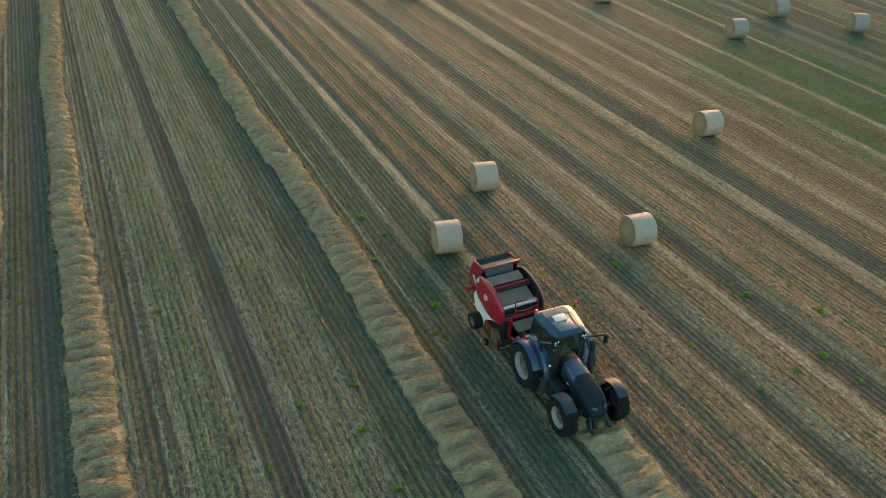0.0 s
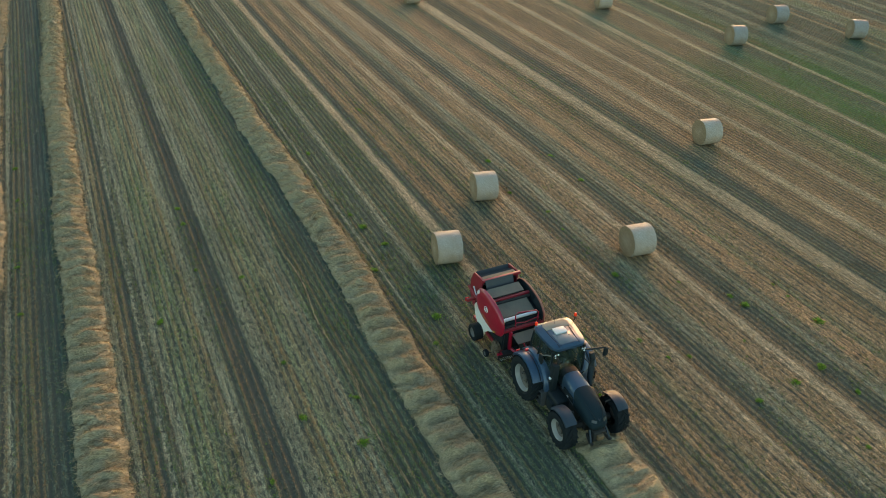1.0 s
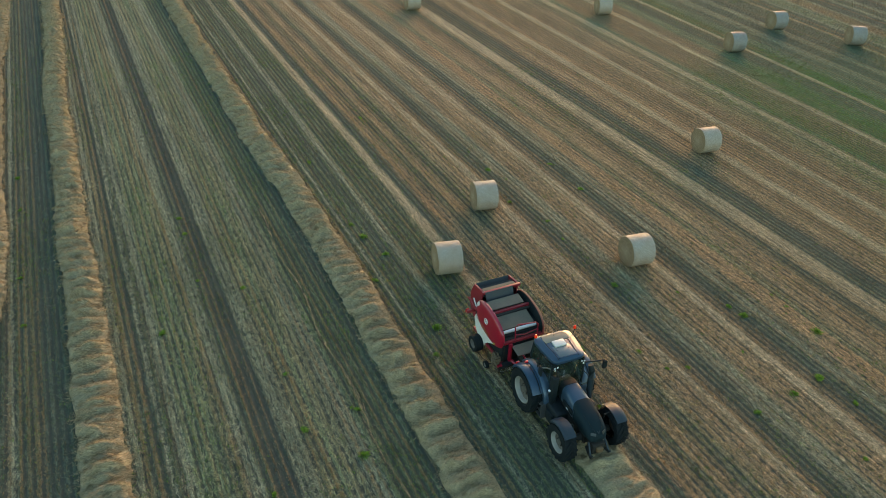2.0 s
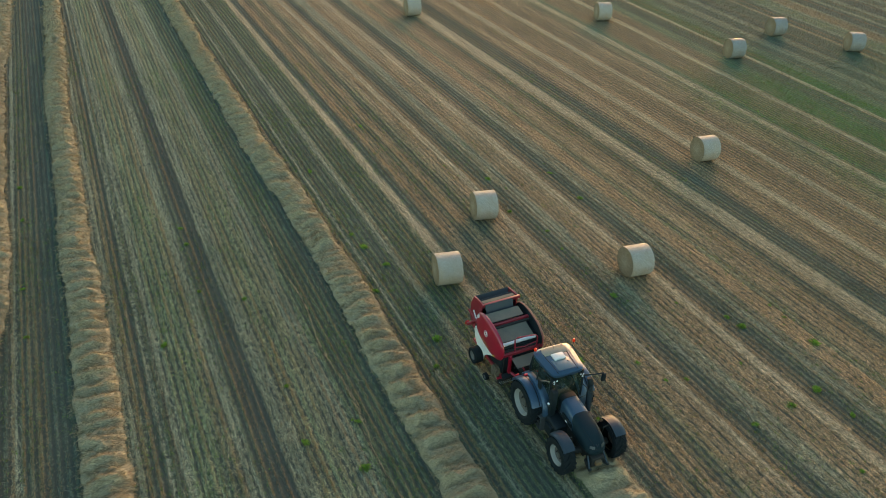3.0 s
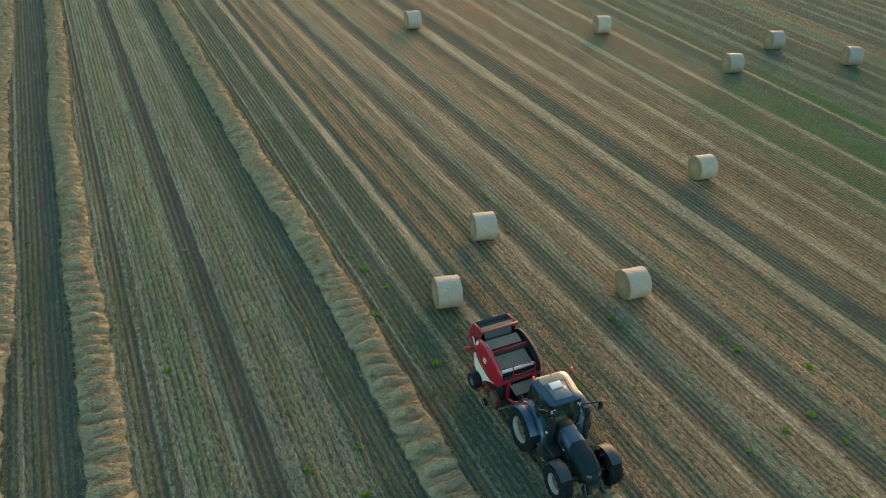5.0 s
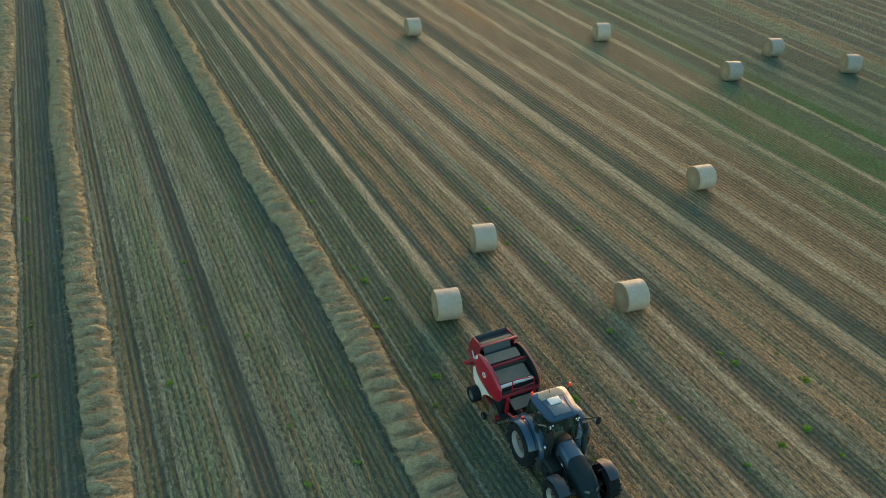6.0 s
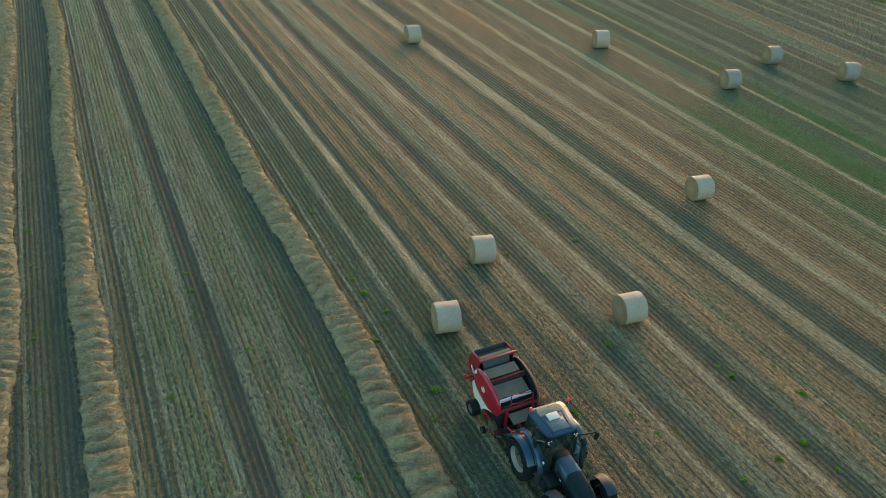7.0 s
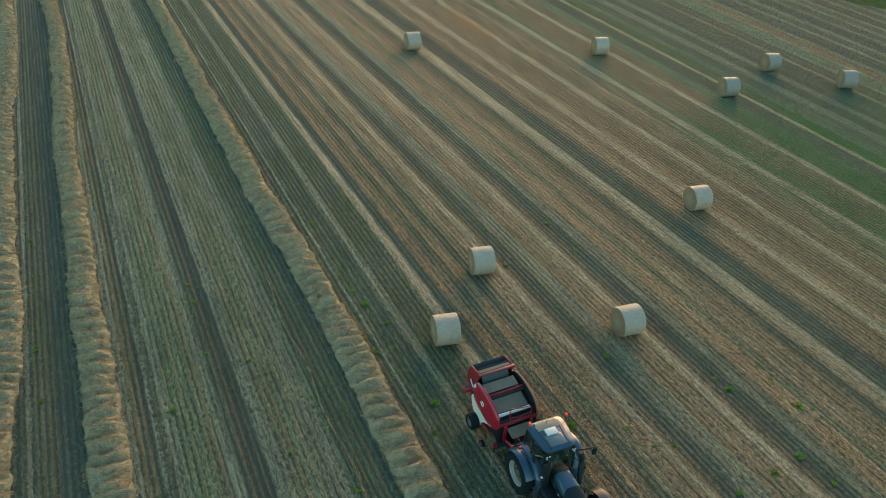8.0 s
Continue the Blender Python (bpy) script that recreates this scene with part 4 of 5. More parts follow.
def build_tractor(m):
    t = new("tractor")
    t.matrix_basis = m
    tagged(t, "slate blue tractor with black nose pulling a baler", "tractor")
    WB = -2.79
    for s in (-1, 1):
        build_wheel("rear_wheel", t, s * 1.18, 0, 0.96, 0.64, 0.57, s, 20)
        build_wheel("front_wheel", t, s * 1.14, WB, 0.77, 0.56, 0.43, s, 18)
    # chassis and axles
    part("chassis", box(-0.30, 0.30, -3.05, 0.45, 0.55, 1.05, 0.04), CAST, t)
    part("engine_block", box(-0.36, 0.36, -2.6, -1.1, 0.78, 1.25, 0.05), CAST, t)
    part("rear_axle", turned([(-1.05, 0.15), (-0.5, 0.17), (-0.35, 0.28), (0.35, 0.28), (0.5, 0.17), (1.05, 0.15)], 20, 0, 0, 0.94), CAST, t)
    part("front_axle", turned([(-0.95, 0.13), (-0.5, 0.10), (-0.2, 0.17), (0.2, 0.17), (0.5, 0.10), (0.95, 0.13)], 16, 0, WB, 0.70), CAST, t)
    for s in (-1, 1):
        part("axle_knuckle", box(s * 0.72 - 0.09, s * 0.72 + 0.09, WB - 0.16, WB + 0.16, 0.52, 0.92, 0.03), CAST, t)
    # bonnet: painted rear, black mesh nose
    part("bonnet", loft([hood_ring(-1.02, 0.36, 2.00, 1.12), hood_ring(-1.25, 0.39, 1.99, 1.10), hood_ring(-1.8, 0.42, 1.93, 1.06), hood_ring(-2.35, 0.445, 1.86, 1.02), hood_ring(-2.62, 0.45, 1.81, 1.0)]), BONNET_BLUE, t, "slate blue metallic bonnet", split=60)
    nose = [hood_ring(-2.05, 0.442, 1.902, 1.02, 3.2), hood_ring(-2.3, 0.456, 1.880, 1.0, 3.2), hood_ring(-2.7, 0.466, 1.815, 0.98, 3.0), hood_ring(-3.05, 0.455, 1.70, 0.97, 2.8), hood_ring(-3.30, 0.415, 1.55, 0.98, 2.6), hood_ring(-3.46, 0.345, 1.39, 1.01, 2.5), hood_ring(-3.53, 0.24, 1.27, 1.05, 2.3)]
    part("cowl", loft([hood_ring(-0.94, 0.35, 2.02, 1.10), hood_ring(-1.10, 0.385, 2.012, 1.09), hood_ring(-1.28, 0.402, 2.0, 1.09)]), BLACK, t, "black cowl below the windscreen")
    for ring in nose[:1]:
        for i, (x, y, z) in enumerate(ring):
            ring[i] = (x, y - 0.34 * max(0.0, min(1.0, (1.9 - z) / 0.5)) + 0.0, z)
    mask = part("nose_mask", loft(nose), MESH_BLACK, t, "black mesh nose of the bonnet", split=60)
    for s in (-1, 1):
        lamp = [(s * 0.13, -3.435, 1.435), (s * 0.30, -3.345, 1.455), (s * 0.33, -3.385, 1.385), (s * 0.16, -3.485, 1.345)]
        part("headlight", loft([lamp, [(x, y - 0.02, z + 0.025) for x, y, z in lamp]]), SMOKE, mask, "smoky headlight glass")
        part("badge_bar", tube([(0.0, -3.455, 1.415), (s * 0.045, -3.385, 1.495)], 0.009, 6), FENDER, mask, "dull badge")
        part("grille_rib", tube([(s * 0.07, -3.50, 1.33), (s * 0.20, -3.27, 1.60), (s * 0.30, -2.7, 1.80)], 0.008, 6), BLACK, mask)
        part("bonnet_vent", box(s * 0.455 - 0.02, s * 0.455 + 0.02, -2.25, -1.55, 1.35, 1.58, 0.01), BLACK, t)
        part("side_lamp", box(s * 0.46 - 0.03, s * 0.46 + 0.03, -1.95, -1.83, 1.36, 1.42, 0.01), LENS, t)
    part("nose_weight", box(-0.27, 0.27, -3.62, -3.2, 0.52, 0.98, 0.04), CAST, t)
    part("front_hitch", box(-0.13, 0.13, -3.74, -3.55, 0.66, 0.86, 0.02), mat_plain("rusty_orange_steel", (0.15, 0.075, 0.02), 0.7, 0, 0.4), t, "rust orange front hitch block")
    for s in (-1, 1):
        part("linkage_arm", tube([(s * 0.30, -3.25, 0.62), (s * 0.36, -3.52, 0.56), (s * 0.40, -3.74, 0.56), (s * 0.40, -3.80, 0.68)], [0.06, 0.06, 0.055, 0.04]), CAST, t)
        part("linkage_ram", tube([(s * 0.34, -3.40, 1.0), (s * 0.40, -3.70, 0.62)], 0.045), FENDER, t)
    # mudguards
    for s in (-1, 1):
        part("front_mudguard", arch(s * 0.90, s * 1.38, WB, 0.77, 0.84, 52, 136, 0.025, 14, 0.06), FENDER, t, "dusty grey front mudguard")
        part("mudguard_stay", tube([(s * 0.62, WB, 0.8), (s * 0.72, WB + 0.08, 1.45), (s * 1.0, WB + 0.08, 1.50)], 0.03), CAST, t)
        guard = part("rear_mudguard", arch(s * 0.96, s * 1.45, 0, 0.96, 1.03, 30, 150, 0.035, 22, 0.08), DARK_BLUE, t, "slate blue rear mudguard with a stepped flare")
        part("mudguard_ridge", arch(s * 0.62, s * 1.02, 0, 0.96, 1.115, 6, 142, 0.04, 24, 0.13), BONNET_BLUE, guard, "blue raised inner ridge")
        part("mudguard_seam", arch(s * 1.14, s * 1.16, 0, 0.96, 1.067, 32, 148, 0.012, 22, 0.01), BLACK, guard)
        part("mudguard_lamp", box(s * 1.06 - 0.08, s * 1.06 + 0.08, 0.42, 0.52, 1.93, 2.00, 0.02), TAIL_RED, guard, "red lamp on the mudguard")
        part("inner_mudguard", plate([(-1.05 * math.cos(radians(a)), 0.94 + 1.05 * math.sin(radians(a))) for a in range(20, 161, 10)] + [(0.7, 1.0), (-0.8, 1.0)], s * 0.60, s * 0.64), BLACK, t)
        part("mudguard_lamp", box(s * 1.22 - 0.07, s * 1.22 + 0.07, 0.84, 0.90, 1.58, 1.68, 0.01), TAIL_RED, t, "red tail lamp")
    # cab
    part("cab_floor", box(-0.72, 0.72, -1.02, 0.62, 1.08, 1.22, 0.03), BLACK, t)
    part("cab_base", box(-0.70, 0.70, 0.30, 0.66, 1.2, 1.72, 0.04), BLACK, t)
    part("dashboard", box(-0.30, 0.30, -0.95, -0.62, 1.2, 1.86, 0.06), INNER, t)
    corner = {"a": ((-0.98, 0.66, 1.22), (-0.82, 0.72, 2.80)), "b": ((-0.08, 0.86, 1.30), (-0.02, 0.79, 2.82)), "c": ((0.66, 0.76, 1.70), (0.62, 0.72, 2.80))}
    for s in (-1, 1):
        for key, rad in (("a", 0.045), ("b", 0.035), ("c", 0.05)):
            (y0, x0, z0), (y1, x1, z1) = corner[key]
            ym, xm, zm = (y0 + y1) / 2, (x0 + x1) / 2 + 0.04, (z0 + z1) / 2
            part("cab_pillar", tube([(s * x0, y0, z0), (s * xm, ym, zm), (s * x1, y1, z1)], rad, 8), BLACK, t)

        def pane(name, pts):
            bm = bmesh.new()
            bm.faces.new([bm.verts.new(p) for p in pts])
            made = bmesh.ops.extrude_face_region(bm, geom=list(bm.faces))
            shift = Vector((s * 0.008, 0, 0)) if name != "windscreen" else Vector((0, -0.008, 0))
            bmesh.ops.translate(bm, vec=shift, verts=[v for v in made["geom"] if isinstance(v, bmesh.types.BMVert)])
            ob = part(name, bm, GLASS, t, "tinted cab glass", False)
            ob.visible_shadow = False
        pane("door_glass", [(s * 0.68, -0.95, 1.24), (s * 0.86, -0.12, 1.32), (s * 0.79, -0.05, 2.80), (s * 0.73, -0.79, 2.80)])
        pane("quarter_glass", [(s * 0.86, -0.04, 1.32), (s * 0.77, 0.62, 1.72), (s * 0.73, 0.58, 2.80), (s * 0.785, 0.02, 2.80)])
        part("door_handle", box(s * 0.80 - 0.015, s * 0.80 + 0.02, -0.32, -0.16, 1.62, 1.67, 0.01), BLACK, t)
    s = 1
    bm = bmesh.new()
    wind = [[(x, -1.0 - 0.10 * (1 - (x / 0.62) ** 2) - 0.0, 1.24) for x in np.linspace(-0.65, 0.65, 9)], [(x, -0.93 - 0.12 * (1 - (x / 0.64) ** 2), 2.0) for x in np.linspace(-0.69, 0.69, 9)], [(x, -0.82 - 0.10 * (1 - (x / 0.66) ** 2), 2.80) for x in np.linspace(-0.71, 0.71, 9)]]
    rows = [[bm.verts.new(p) for p in r] for r in wind]
    for r, q in zip(rows, rows[1:]):
        for k in range(8):
            bm.faces.new((r[k], r[k + 1], q[k + 1], q[k]))
    bmesh.ops.solidify(bm, geom=list(bm.faces), thickness=0.008)
    part("windscreen", bm, GLASS, t, "curved tinted windscreen").visible_shadow = False
    bm = bmesh.new()
    bm.faces.new([bm.verts.new(p) for p in ((-0.66, 0.68, 1.74), (0.66, 0.68, 1.74), (0.62, 0.61, 2.80), (-0.62, 0.61, 2.80))])
    bmesh.ops.solidify(bm, geom=list(bm.faces), thickness=0.008)
    part("rear_glass", bm, GLASS, t, "tinted rear window", False).visible_shadow = False
    # seat and wheel inside
    seat = part("driver_seat", box(-0.26, 0.26, -0.20, 0.28, 1.36, 1.52, 0.05), SEAT, t, "dark fabric driver's seat, empty")
    part("seat_back", box(-0.25, 0.25, 0.24, 0.38, 1.50, 2.12, 0.05), SEAT, seat)
    part("seat_pedestal", box(-0.16, 0.16, -0.12, 0.22, 1.20, 1.38, 0.02), BLACK, seat)
    bm = bmesh.new()
    tube([(0, -0.72, 1.55), (0, -0.50, 1.80)], 0.03, 8, bm)
    loop = [(0.19 * math.cos(a), -0.48 + 0.10 * math.sin(a), 1.82 + 0.16 * math.sin(a)) for a in np.linspace(0, 2 * math.pi, 21)]
    tube(loop, 0.016, 6, bm)
    part("steering_wheel", bm, BLACK, t)
    part("side_console", box(0.34, 0.60, -0.35, 0.45, 1.22, 1.66, 0.04), INNER, t)
    # roof
    def roof_ring(z, grow, nose_y, tail_y, half):
        out = []
        for k in range(32):
            a = 2 * math.pi * k / 32
            c, sn = math.cos(a), math.sin(a)
            p = 6.0
            x = half * math.copysign(abs(c) ** (2 / p), c)
            y = (nose_y + tail_y) / 2 + (tail_y - nose_y) / 2 * math.copysign(abs(sn) ** (2 / p), sn)
            x = 0.05 + x * 1.06
            x *= 0.87 + 0.16 * math.sin(math.pi / 2 * (y - nose_y) / (tail_y - nose_y))
            out.append((x, y, z))
        return out
    roof = part("roof", loft([roof_ring(2.78, 0, -0.84, 0.66, 0.74), roof_ring(2.81, 0, -0.89, 0.74, 0.78), roof_ring(2.88, 0, -0.90, 0.77, 0.785), roof_ring(2.925, 0, -0.89, 0.76, 0.77), roof_ring(2.995, 0, -0.80, 0.66, 0.585), roof_ring(3.012, 0, -0.76, 0.62, 0.55)]), ROOF_BLUE, t, "slate blue cab roof with bevelled sides", split=25)
    panel = [(-0.49, 0.17), (0.58, 0.17), (0.60, 0.44), (0.51, 0.60), (-0.42, 0.60), (-0.51, 0.44)]
    part("roof_rear_panel", loft([[(x, y, z) for x, y in panel] for z in (2.985, 3.026)] + [[(x * 0.98, 0.385 + (y - 0.385) * 0.95, 3.034) for x, y in panel]]), TAN_ROOF, roof, "dust-covered rear roof panel")
    part("roof_hatch", box(-0.37, 0.37, -0.74, -0.14, 2.99, 3.032, 0.012), HATCH, roof, "dark blue-grey roof hatch")
    part("hatch_frame", box(-0.40, 0.40, -0.77, -0.11, 2.97, 3.024, 0.012), DARK_BLUE, roof)
    part("roof_plate", box(-0.25, 0.28, -0.19, 0.17, 3.005, 3.085, 0.038), WHITE, roof, "white roof antenna plate")
    for s in (-1, 1):
        part("roof_seam", tube([(s * 0.48, 0.62, 3.005), (s * 0.50, 0.1, 3.022), (s * 0.45, -0.5, 3.018), (s * 0.44, -0.83, 2.99)], 0.012, 6), BLACK, roof)
        part("hatch_hinge", box(s * 0.26 - 0.02, s * 0.26 + 0.02, -0.36, -0.30, 3.03, 3.044, 0.006), FENDER, roof)
    part("aerial", tube([(0.04, 0.45, 3.0), (0.02, 0.47, 3.22)], 0.008, 6), BLACK, roof)
    for x, y, z in ((-0.66, 0.62, 2.92), (0.80, 0.42, 2.90)):
        pole = part("beacon_pole", tube([(x, y, z - 0.15), (x + (0.14 if x > 0 else -0.03), y, z + 0.05), (x + (0.16 if x > 0 else -0.03), y, z + (0.30 if x > 0 else 0.12))], 0.018, 8), BLACK, t)
        xx, zz = x + (0.16 if x > 0 else -0.03), z + (0.30 if x > 0 else 0.12)
        lamp = loft([[(xx + r * math.cos(a), y + r * math.sin(a), zz + h) for a in np.linspace(0, 2 * math.pi, 14, endpoint=False)] for h, r in ((0, 0.060), (0.08, 0.058), (0.12, 0.045), (0.135, 0.016))])
        part("beacon_lamp", lamp, AMBER, pole, "amber warning beacon")
    for s in (-1, 1):
        for dx, dz in ((0.0, 0.0), (0.12, 0.02), (0.02, -0.11)):
            x = s * (0.66 - dx)
            lamp = tube([(x, -0.95, 2.72 + dz), (x, -0.86, 2.72 + dz)], 0.048, 12)
            shell = part("work_light", lamp, BLACK, t)
            part("work_light_lens", tube([(x, -0.965, 2.72 + dz), (x, -0.948, 2.72 + dz)], 0.04, 12), LENS, shell, "bright work light lens")
    # mirrors, exhaust, intake
    arm = part("mirror_arm", tube([(0.66, -0.96, 2.66), (1.05, -1.06, 2.66), (1.52, -1.10, 2.62), (1.58, -1.10, 2.5)], [0.035, 0.035, 0.03, 0.03], 8), BLACK, t)
    part("mirror_head", box(1.48, 1.66, -1.15, -1.04, 2.18, 2.56, 0.035), BLACK, arm)
    arm = part("mirror_arm", tube([(-0.66, -0.92, 2.62), (-0.80, -0.60, 2.50), (-0.92, -0.42, 2.38)], 0.028, 8), RIM_GREY, t, "grey folded mirror arm")
    part("mirror_head", box(-0.98, -0.90, -0.52, -0.30, 2.0, 2.42, 0.03), BLACK, arm)
    part("exhaust_shroud", box(-0.84, -0.58, -1.26, -1.00, 1.12, 2.46, 0.05), BLACK, t, "black exhaust shroud beside the windscreen")
    part("exhaust_pipe", tube([(-0.61, -1.12, 2.4), (-0.61, -1.12, 2.62), (-0.66, -1.08, 2.72)], 0.05, 12), CAST, t)
    part("intake_pipe", tube([(0.62, -1.75, 1.45), (0.74, -1.50, 1.60), (0.92, -1.25, 1.9), (0.98, -1.12, 2.25), (0.93, -1.05, 2.5)], [0.08, 0.12, 0.135, 0.13, 0.10], 12), BLACK, t, "fat black exhaust stack")
    part("hand_rail", tube([(0.70, -0.98, 2.2), (0.88, -1.12, 2.0), (0.86, -1.2, 1.75), (0.66, -1.05, 1.5)], 0.02, 8), BLACK, t)
    part("hand_rail", tube([(-0.68, -1.02, 1.95), (-0.84, -1.12, 1.85), (-0.84, -1.12, 1.55), (-0.66, -1.0, 1.4)], 0.02, 8), BLACK, t)
    for z, mat in ((1.78, LENS), (1.66, SMOKE)):
        part("marker_lamp", tube([(-0.88, -1.17, z), (-0.88, -1.10, z)], 0.045, 10), mat, t)
    # tank and steps
    for s in (-1, 1):
        part("fuel_tank", loft([[(x, y, z) for x, z in rounded(s * 0.62, 0.80, 0.30 * q, 0.36 * q, 24, 6.0)] for y, q in ((-1.90, 0.86), (-1.82, 0.97), (-1.72, 1.0), (-0.75, 1.0), (-0.62, 0.95))]), BLACK, t)
        for k in range(3):
            part("step", box(min(s * 0.84, s * 1.16), max(s * 0.84, s * 1.16), -1.14 + 0.04 * k, -0.74 + 0.04 * k, 0.42 + 0.29 * k, 0.46 + 0.29 * k, 0.01), STEP_GREY, t, "scuffed grey step")
        for y, top in ((-1.18, 1.06), (-0.68, 1.24)):
            part("step_panel", plate([(y - 0.02, 0.38), (y + 0.02, 0.38), (y + 0.12, top), (y + 0.06, top)], s * 0.88, s * 1.14, 0.006), STEP_GREY, t, "grey side panel of the steps")
        part("battery_box", box(min(s * 0.66, s * 1.02), max(s * 0.66, s * 1.02), -1.74, -1.26, 0.52, 0.98, 0.05), BLACK, t)
    # rear hitch
    for s in (-1, 1):
        part("lower_link", tube([(s * 0.35, 0.35, 0.62), (s * 0.42, 1.05, 0.58)], 0.045), CAST, t)
    part("drawbar_hook", box(-0.10, 0.10, 0.40, 1.0, 0.46, 0.56, 0.02), CAST, t)
    return t


# ---- the round baler behind it ----
def oval(cy, cz, a, b, power, turn, n=44):
    out = []
    for k in range(n):
        t = 2 * math.pi * k / n
        c, s = math.cos(t), math.sin(t)
        y, z = a * math.copysign(abs(c) ** (2 / power), c), b * math.copysign(abs(s) ** (2 / power), s)
        out.append((cy + y * math.cos(turn) - z * math.sin(turn), cz + y * math.sin(turn) + z * math.cos(turn)))
    return out


def build_baler(m):
    b = new("round_baler")
    b.matrix_basis = m
    tagged(b, "red and white round baler behind the tractor", "baler")
    for s in (-1, 1):
        build_wheel("wheel", b, s * 1.28, 3.82, 0.43, 0.42, 0.22, s, 0, RIM_GREY)
    part("axle", tube([(-1.25, 3.82, 0.43), (1.25, 3.82, 0.43)], 0.07), CAST, b)
    part("chamber", plate([(2.35, 0.75), (2.25, 1.6), (2.55, 2.02), (3.4, 2.12), (4.3, 2.2), (4.75, 1.9), (4.7, 1.1), (4.1, 0.62), (3.0, 0.55)], -0.92, 0.92, 0.03), BLACK, b)
    # curved side shields
    for s in (-1, 1):
        turn = radians(7)
        rings = []
        for q, x in ((0.0, 1.19), (0.35, 1.185), (0.65, 1.165), (0.85, 1.13), (0.95, 1.085), (1.0, 1.02), (0.985, 0.98)):
            x -= 0.10 * (s > 0)
            rings.append([(s * x, y, z) for y, z in oval(3.20, 1.93, max(1.22 * q, 0.01), max(0.75 * q, 0.01), 2.4, turn)])
        shield = part("side_shield", loft(rings), RED if s < 0 else RED_TAN, b, "glossy red curved side shield" if s < 0 else "dusty red curved side shield, sunlit tone in its paint", split=60)
        liner = [[(s * (x - 0.10 * (s > 0)), y, z) for y, z in oval(3.20, 1.93, 1.18 * q, 0.71 * q, 2.4, turn)] for q, x in ((1.0, 0.985), (0.97, 0.965), (0.01, 0.955))]
        part("shield_liner", loft(liner), BLACK, shield, "black inner face of the shield")
        part("lower_shield", plate([(4.36, 1.62), (4.46, 1.42), (4.30, 0.98), (3.72, 0.30), (3.56, 0.28), (3.42, 0.66), (3.18, 0.92), (2.72, 1.20), (3.3, 1.34), (4.1, 1.42)], s * (1.0 - 0.1 * (s > 0)), s * (1.10 - 0.1 * (s > 0)), 0.012), WHITE, b, "off-white lower side panel")
        part("corner_flash", plate([(4.02, 2.36), (4.20, 2.18), (4.28, 2.30), (4.10, 2.54)], s * (1.115 - 0.1 * (s > 0)), s * (1.14 - 0.1 * (s > 0)), 0.005), WHITE, shield, "pale corner flash")
        badge = bmesh.new()
        for rad in (0.135, 0.07):
            loop = [(s * (1.198 - 0.1 * (s > 0)), 3.28 + rad * math.cos(a), 2.06 + rad * math.sin(a)) for a in np.linspace(0, 2 * math.pi, 25)]
            tube(loop, 0.016, 6, badge)
        part("badge", badge, WHITE, shield, "white ring badge")
        part("maker_stripe", plate([(3.60, 1.64), (2.96, 1.50), (2.96, 1.478), (3.60, 1.618)], s * (1.185 - 0.1 * (s > 0)), s * (1.196 - 0.1 * (s > 0))), YELLOW, shield, "pale yellow lettering bar")
        part("marker_lamp", plate([(2.62, 1.28), (2.48, 1.36), (2.50, 1.46), (2.66, 1.38)], s * (1.10 - 0.1 * (s > 0)), s * (1.16 - 0.1 * (s > 0)), 0.004), YELLOW, shield, "amber side marker")
    # covers and rollers on top, front to back
    def slab(y0, z0, y1, z1, half, thick, mid=0.0):
        d = Vector((0, y1 - y0, z1 - z0)).normalized()
        up = Vector((0, -d.z, d.y)) * thick
        return plate([(y0, z0), (y1, z1), (y1 + up.y, z1 + up.z), (y0 + up.y, z0 + up.z)], mid - half, mid + half, 0.012)
    part("top_cover", slab(2.42, 2.10, 3.12, 2.26, 0.79, 0.04, -0.12), COVER, b, "dusty grey front cover")
    part("top_cover", slab(3.34, 2.50, 3.86, 2.58, 0.80, 0.04, -0.14), COVER, b, "dusty grey middle cover")
    part("belt_cover", slab(3.98, 2.46, 4.16, 2.86, 0.68, 0.03, -0.16), SLATE, b, "blue-grey belt cover")
    part("front_roller", tube([(-0.90, 2.34, 2.06), (0.70, 2.34, 2.06)], 0.075, 20), STEEL, b, "bright steel roller")
    for y, z in ((2.24, 1.72), (2.22, 1.45), (3.22, 2.28)):
        part("roller", tube([(-0.90, y, z), (0.90, y, z)], 0.085, 18), CAST, b)
    for y, z, r in ((3.28, 2.40, 0.06), (4.22, 2.80, 0.06)):
        part("cross_bar", box(-0.94, 0.94, y - r, y + r, z - r, z + r, 0.015), RED_DUSTY, b, "red cross bar")
    # tailgate, hinged at the top and closed
    gate = new("tailgate")
    gate.parent = b
    gate.matrix_basis = pose(0, 4.28, 2.78, -17) @ pose(0, -4.28, -2.78)
    tagged(gate, "closed red tailgate")
    for s in (-1, 1):
        part("gate_side", plate([(4.28, 2.74), (4.40, 2.86), (5.03, 2.95), (5.38, 2.55), (5.62, 1.9), (5.45, 1.32), (5.05, 1.0), (4.86, 1.25), (4.62, 1.9)], s * 0.82, s * 0.90, 0.012), RED_DUSTY, gate, "dusty red gate side")
        part("gate_arm", tube([(s * 1.08, 4.1, 1.75), (s * 1.12, 4.7, 2.05), (s * 1.16, 5.15, 2.35)], 0.05), RED_DUSTY, gate)
        part("gate_ram", tube([(s * 1.06, 4.25, 1.3), (s * 1.06, 4.85, 2.4)], 0.035), STEEL, gate, "bright hydraulic ram")
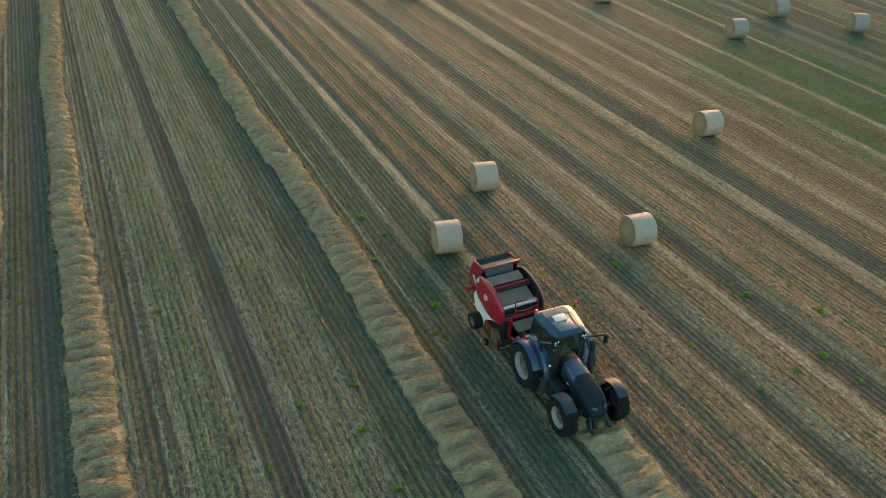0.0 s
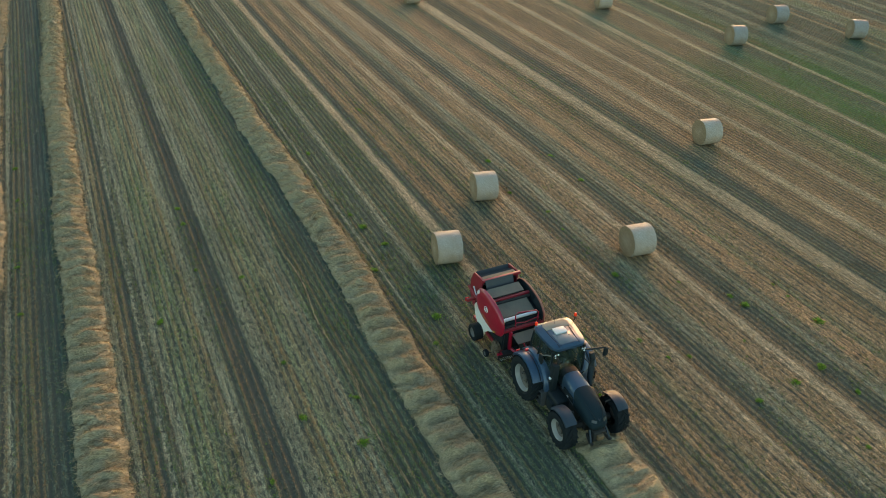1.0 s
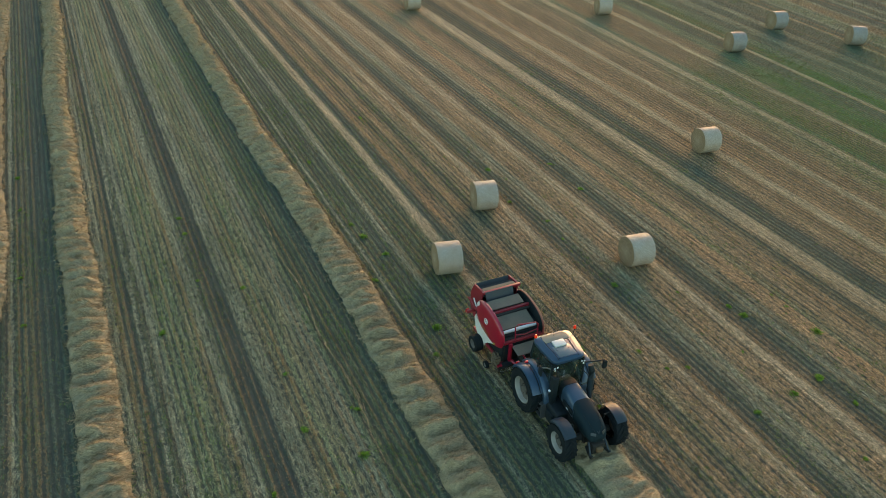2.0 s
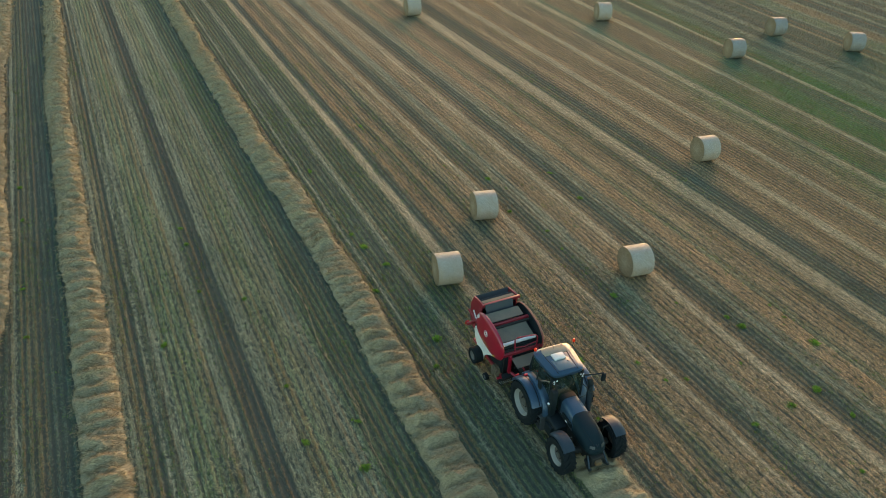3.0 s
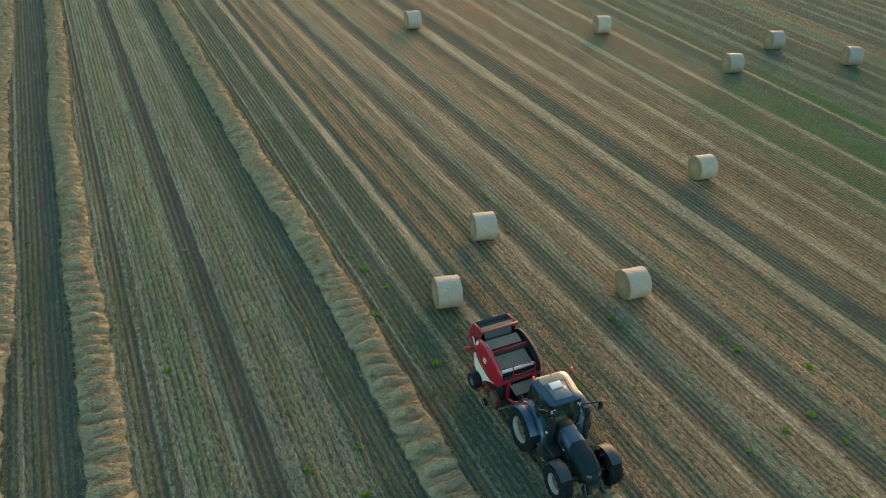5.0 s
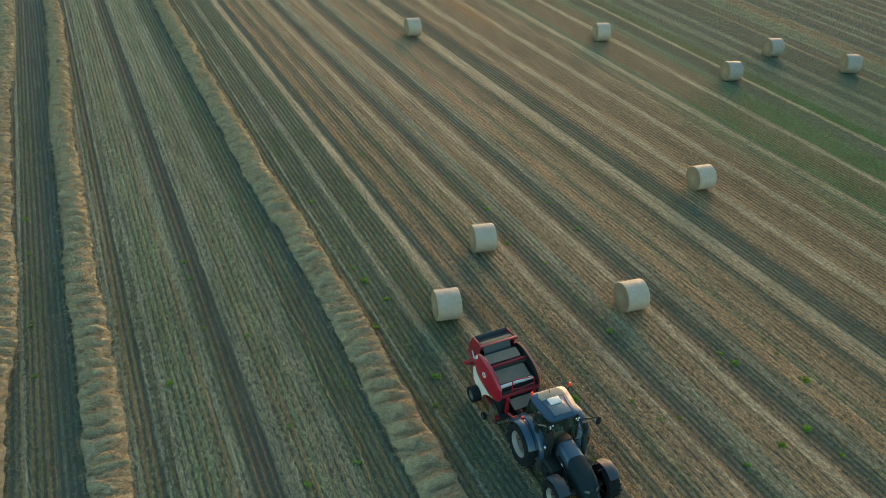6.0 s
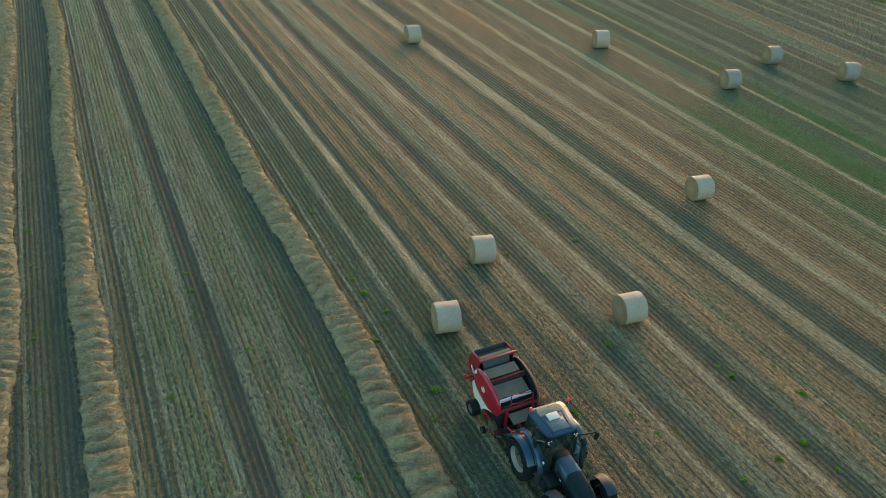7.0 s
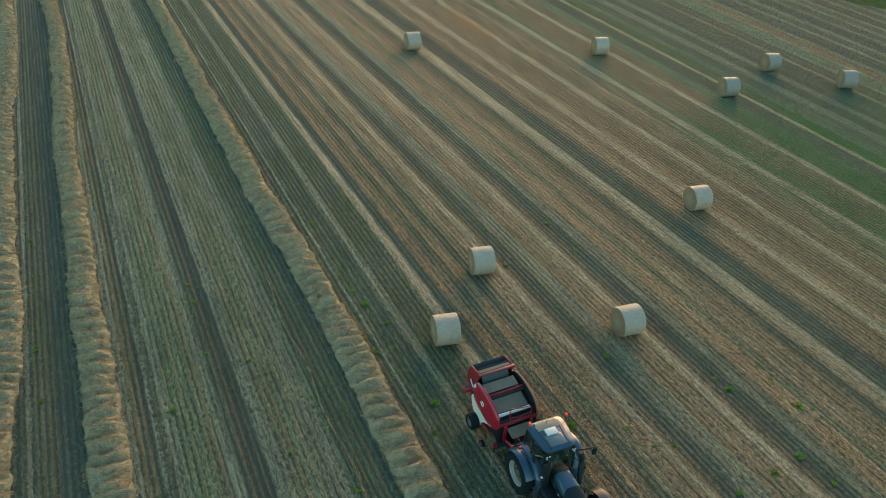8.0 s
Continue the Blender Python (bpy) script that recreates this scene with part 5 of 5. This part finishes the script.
        arm = part("lamp_bracket", box(min(s * 0.95, s * 1.40), max(s * 0.95, s * 1.40), 4.56, 4.68, 1.56, 1.70, 0.02), RED_DUSTY, b)
        part("rear_lamp", box(s * 1.34 - 0.08, s * 1.34 + 0.08, 4.68, 4.73, 1.54, 1.72, 0.01), TAIL_RED, arm, "red rear lamp")
    part("gate_plank", slab(4.98, 2.66, 5.04, 2.96, 0.80, 0.04), SLATE, gate, "slate grey gate plank")
    part("gate_plank", slab(4.62, 2.60, 4.72, 2.86, 0.80, 0.04), SLATE, gate, "slate grey gate plank")
    part("gate_ledge", slab(4.36, 2.78, 4.58, 2.81, 0.80, 0.04), COVER, gate, "dusty grey ledge")
    part("gate_floor", slab(4.4, 2.50, 5.0, 2.58, 0.80, 0.03), BLACK, gate)
    part("gate_skin", plate([(5.0, 2.7), (5.36, 2.56), (5.55, 1.9), (5.40, 1.35), (5.04, 1.06), (5.0, 1.1), (5.34, 1.38), (5.49, 1.9), (5.30, 2.52), (4.98, 2.64)], -0.82, 0.82), SLATE, gate)
    # front frame, rail, platform, drawbar
    rail = [(-0.42, 2.06, 1.75), (-0.46, 2.10, 2.42), (-0.36, 2.10, 2.52), (0.52, 2.06, 2.42), (0.62, 2.04, 2.30), (0.62, 2.02, 1.75)]
    part("guard_rail", tube(rail, 0.028, 8), RED, b, "red tube guard rail")
    part("guard_rail_bar", tube([(-0.44, 2.06, 2.02), (0.0, 2.02, 1.96), (0.62, 2.03, 2.06)], 0.02, 8), RED, b)
    part("platform", slab(1.42, 1.40, 1.98, 1.50, 0.62, 0.04), COVER, b, "dusty grey platform")
    part("front_beam", box(-0.98, 0.98, 2.02, 2.14, 1.62, 1.76, 0.02), RED_DUSTY, b)
    for s in (-1, 1):
        part("front_post", box(s * 0.66 - 0.06, s * 0.66 + 0.06, 1.92, 2.06, 0.55, 1.66, 0.02), RED, b, "red upright")
        part("drawbar_beam", tube([(s * 0.58, 1.98, 0.72), (s * 0.40, 1.5, 0.66), (s * 0.10, 1.05, 0.60)], 0.07), RED, b, "red drawbar beam")
        part("brace", tube([(s * 0.62, 2.0, 1.55), (s * 0.30, 1.45, 1.30), (s * 0.12, 1.10, 0.72)], 0.035), RED, b)
        part("frame_rail", box(s * 0.98 - 0.05, s * 0.98 + 0.05, 2.0, 4.6, 0.55, 0.68, 0.02), RED_DUSTY, b)
    part("hitch_eye", tube([(0, 1.12, 0.60), (0, 0.92, 0.58)], 0.06), CAST, b)
    part("gearbox", box(-0.24, 0.24, 1.55, 1.95, 0.72, 1.12, 0.05), CAST, b)
    part("drive_shaft", tube([(0, 1.6, 0.85), (0, 0.5, 0.78)], 0.07, 12), BLACK, b)
    for x in (-0.12, -0.05, 0.04, 0.12):
        part("hose", tube([(x, 0.5, 1.25), (x * 1.4, 0.85, 0.98 + abs(x)), (x * 1.6, 1.25, 1.02), (x * 1.2, 1.7, 1.2)], 0.016, 6), BLACK, b)
    # dark feed housing with ribs behind the uprights
    housing = part("feed_housing", box(-1.0, 1.0, 2.10, 2.34, 0.60, 1.52, 0.03), BLACK, b, "dark ribbed feed housing")
    for i in range(7):
        x = -0.90 + 0.30 * i
        part("rib", box(x - 0.02, x + 0.02, 2.06, 2.12, 0.66, 1.46, 0.008), CAST, housing)
    # pick-up with tines, guard and gauge wheels
    pick = part("pickup_drum", tube([(-1.12, 2.18, 0.34), (1.12, 2.18, 0.34)], 0.17, 18), CAST, b)
    for i in range(24):
        x = -1.05 + 2.1 * i / 23
        part("tine", tube([(x, 2.14, 0.30), (x, 1.94, 0.24), (x, 1.86, 0.30)], 0.010, 5), STEEL, pick)
    part("pickup_beam", box(-1.22, 1.22, 1.96, 2.06, 0.50, 0.60, 0.02), RED, b, "red pick-up beam")
    part("wind_guard", slab(1.80, 0.62, 2.0, 0.72, 1.05, 0.03), BLACK, b)
    for s in (-1, 1):
        part("pickup_side", plate([(1.98, 0.22), (1.92, 0.5), (2.2, 0.72), (2.6, 0.62), (2.6, 0.3), (2.3, 0.16)], s * 1.10, s * 1.16, 0.012), CAST, b, "dark pick-up side plate")
        rag = np.random.default_rng(60 + s)
        wisp = bmesh.new()
        for i in range(150):
            a, up, q = rag.uniform(0, 2 * math.pi), rag.uniform(0.42, 1.08), rag.uniform(0.2, 1.0) ** 0.5
            x, y = s * 1.16 + 0.12 * q * math.cos(a), 2.25 + 0.20 * q * math.sin(a)
            tube([(x, y, up), (x + rag.normal(0, 0.03), y + rag.normal(0, 0.03), up - rag.uniform(0.05, 0.12)), (x + rag.normal(0, 0.05), y + rag.normal(0, 0.05), up - rag.uniform(0.12, 0.24))], [0.022, 0.034, 0.010], 5, wisp)
        part("caught_straw", wisp, CROP, b, "tan straw hanging on the frame")
        build_wheel("gauge_wheel", b, s * 1.40, 2.62, 0.21, 0.16, 0.10, s, 0, RIM_GREY)
        part("wheel_arm", tube([(s * 1.28, 2.62, 0.21), (s * 1.22, 2.35, 0.42)], 0.03), CAST, b)
    return b


TRACTOR_AT = (14.98, 18.99)
build_tractor(FIELD @ pose(*TRACTOR_AT, 0, 0, 0, -2.6))
build_baler(FIELD @ pose(TRACTOR_AT[0] - 0.24, TRACTOR_AT[1], 0))
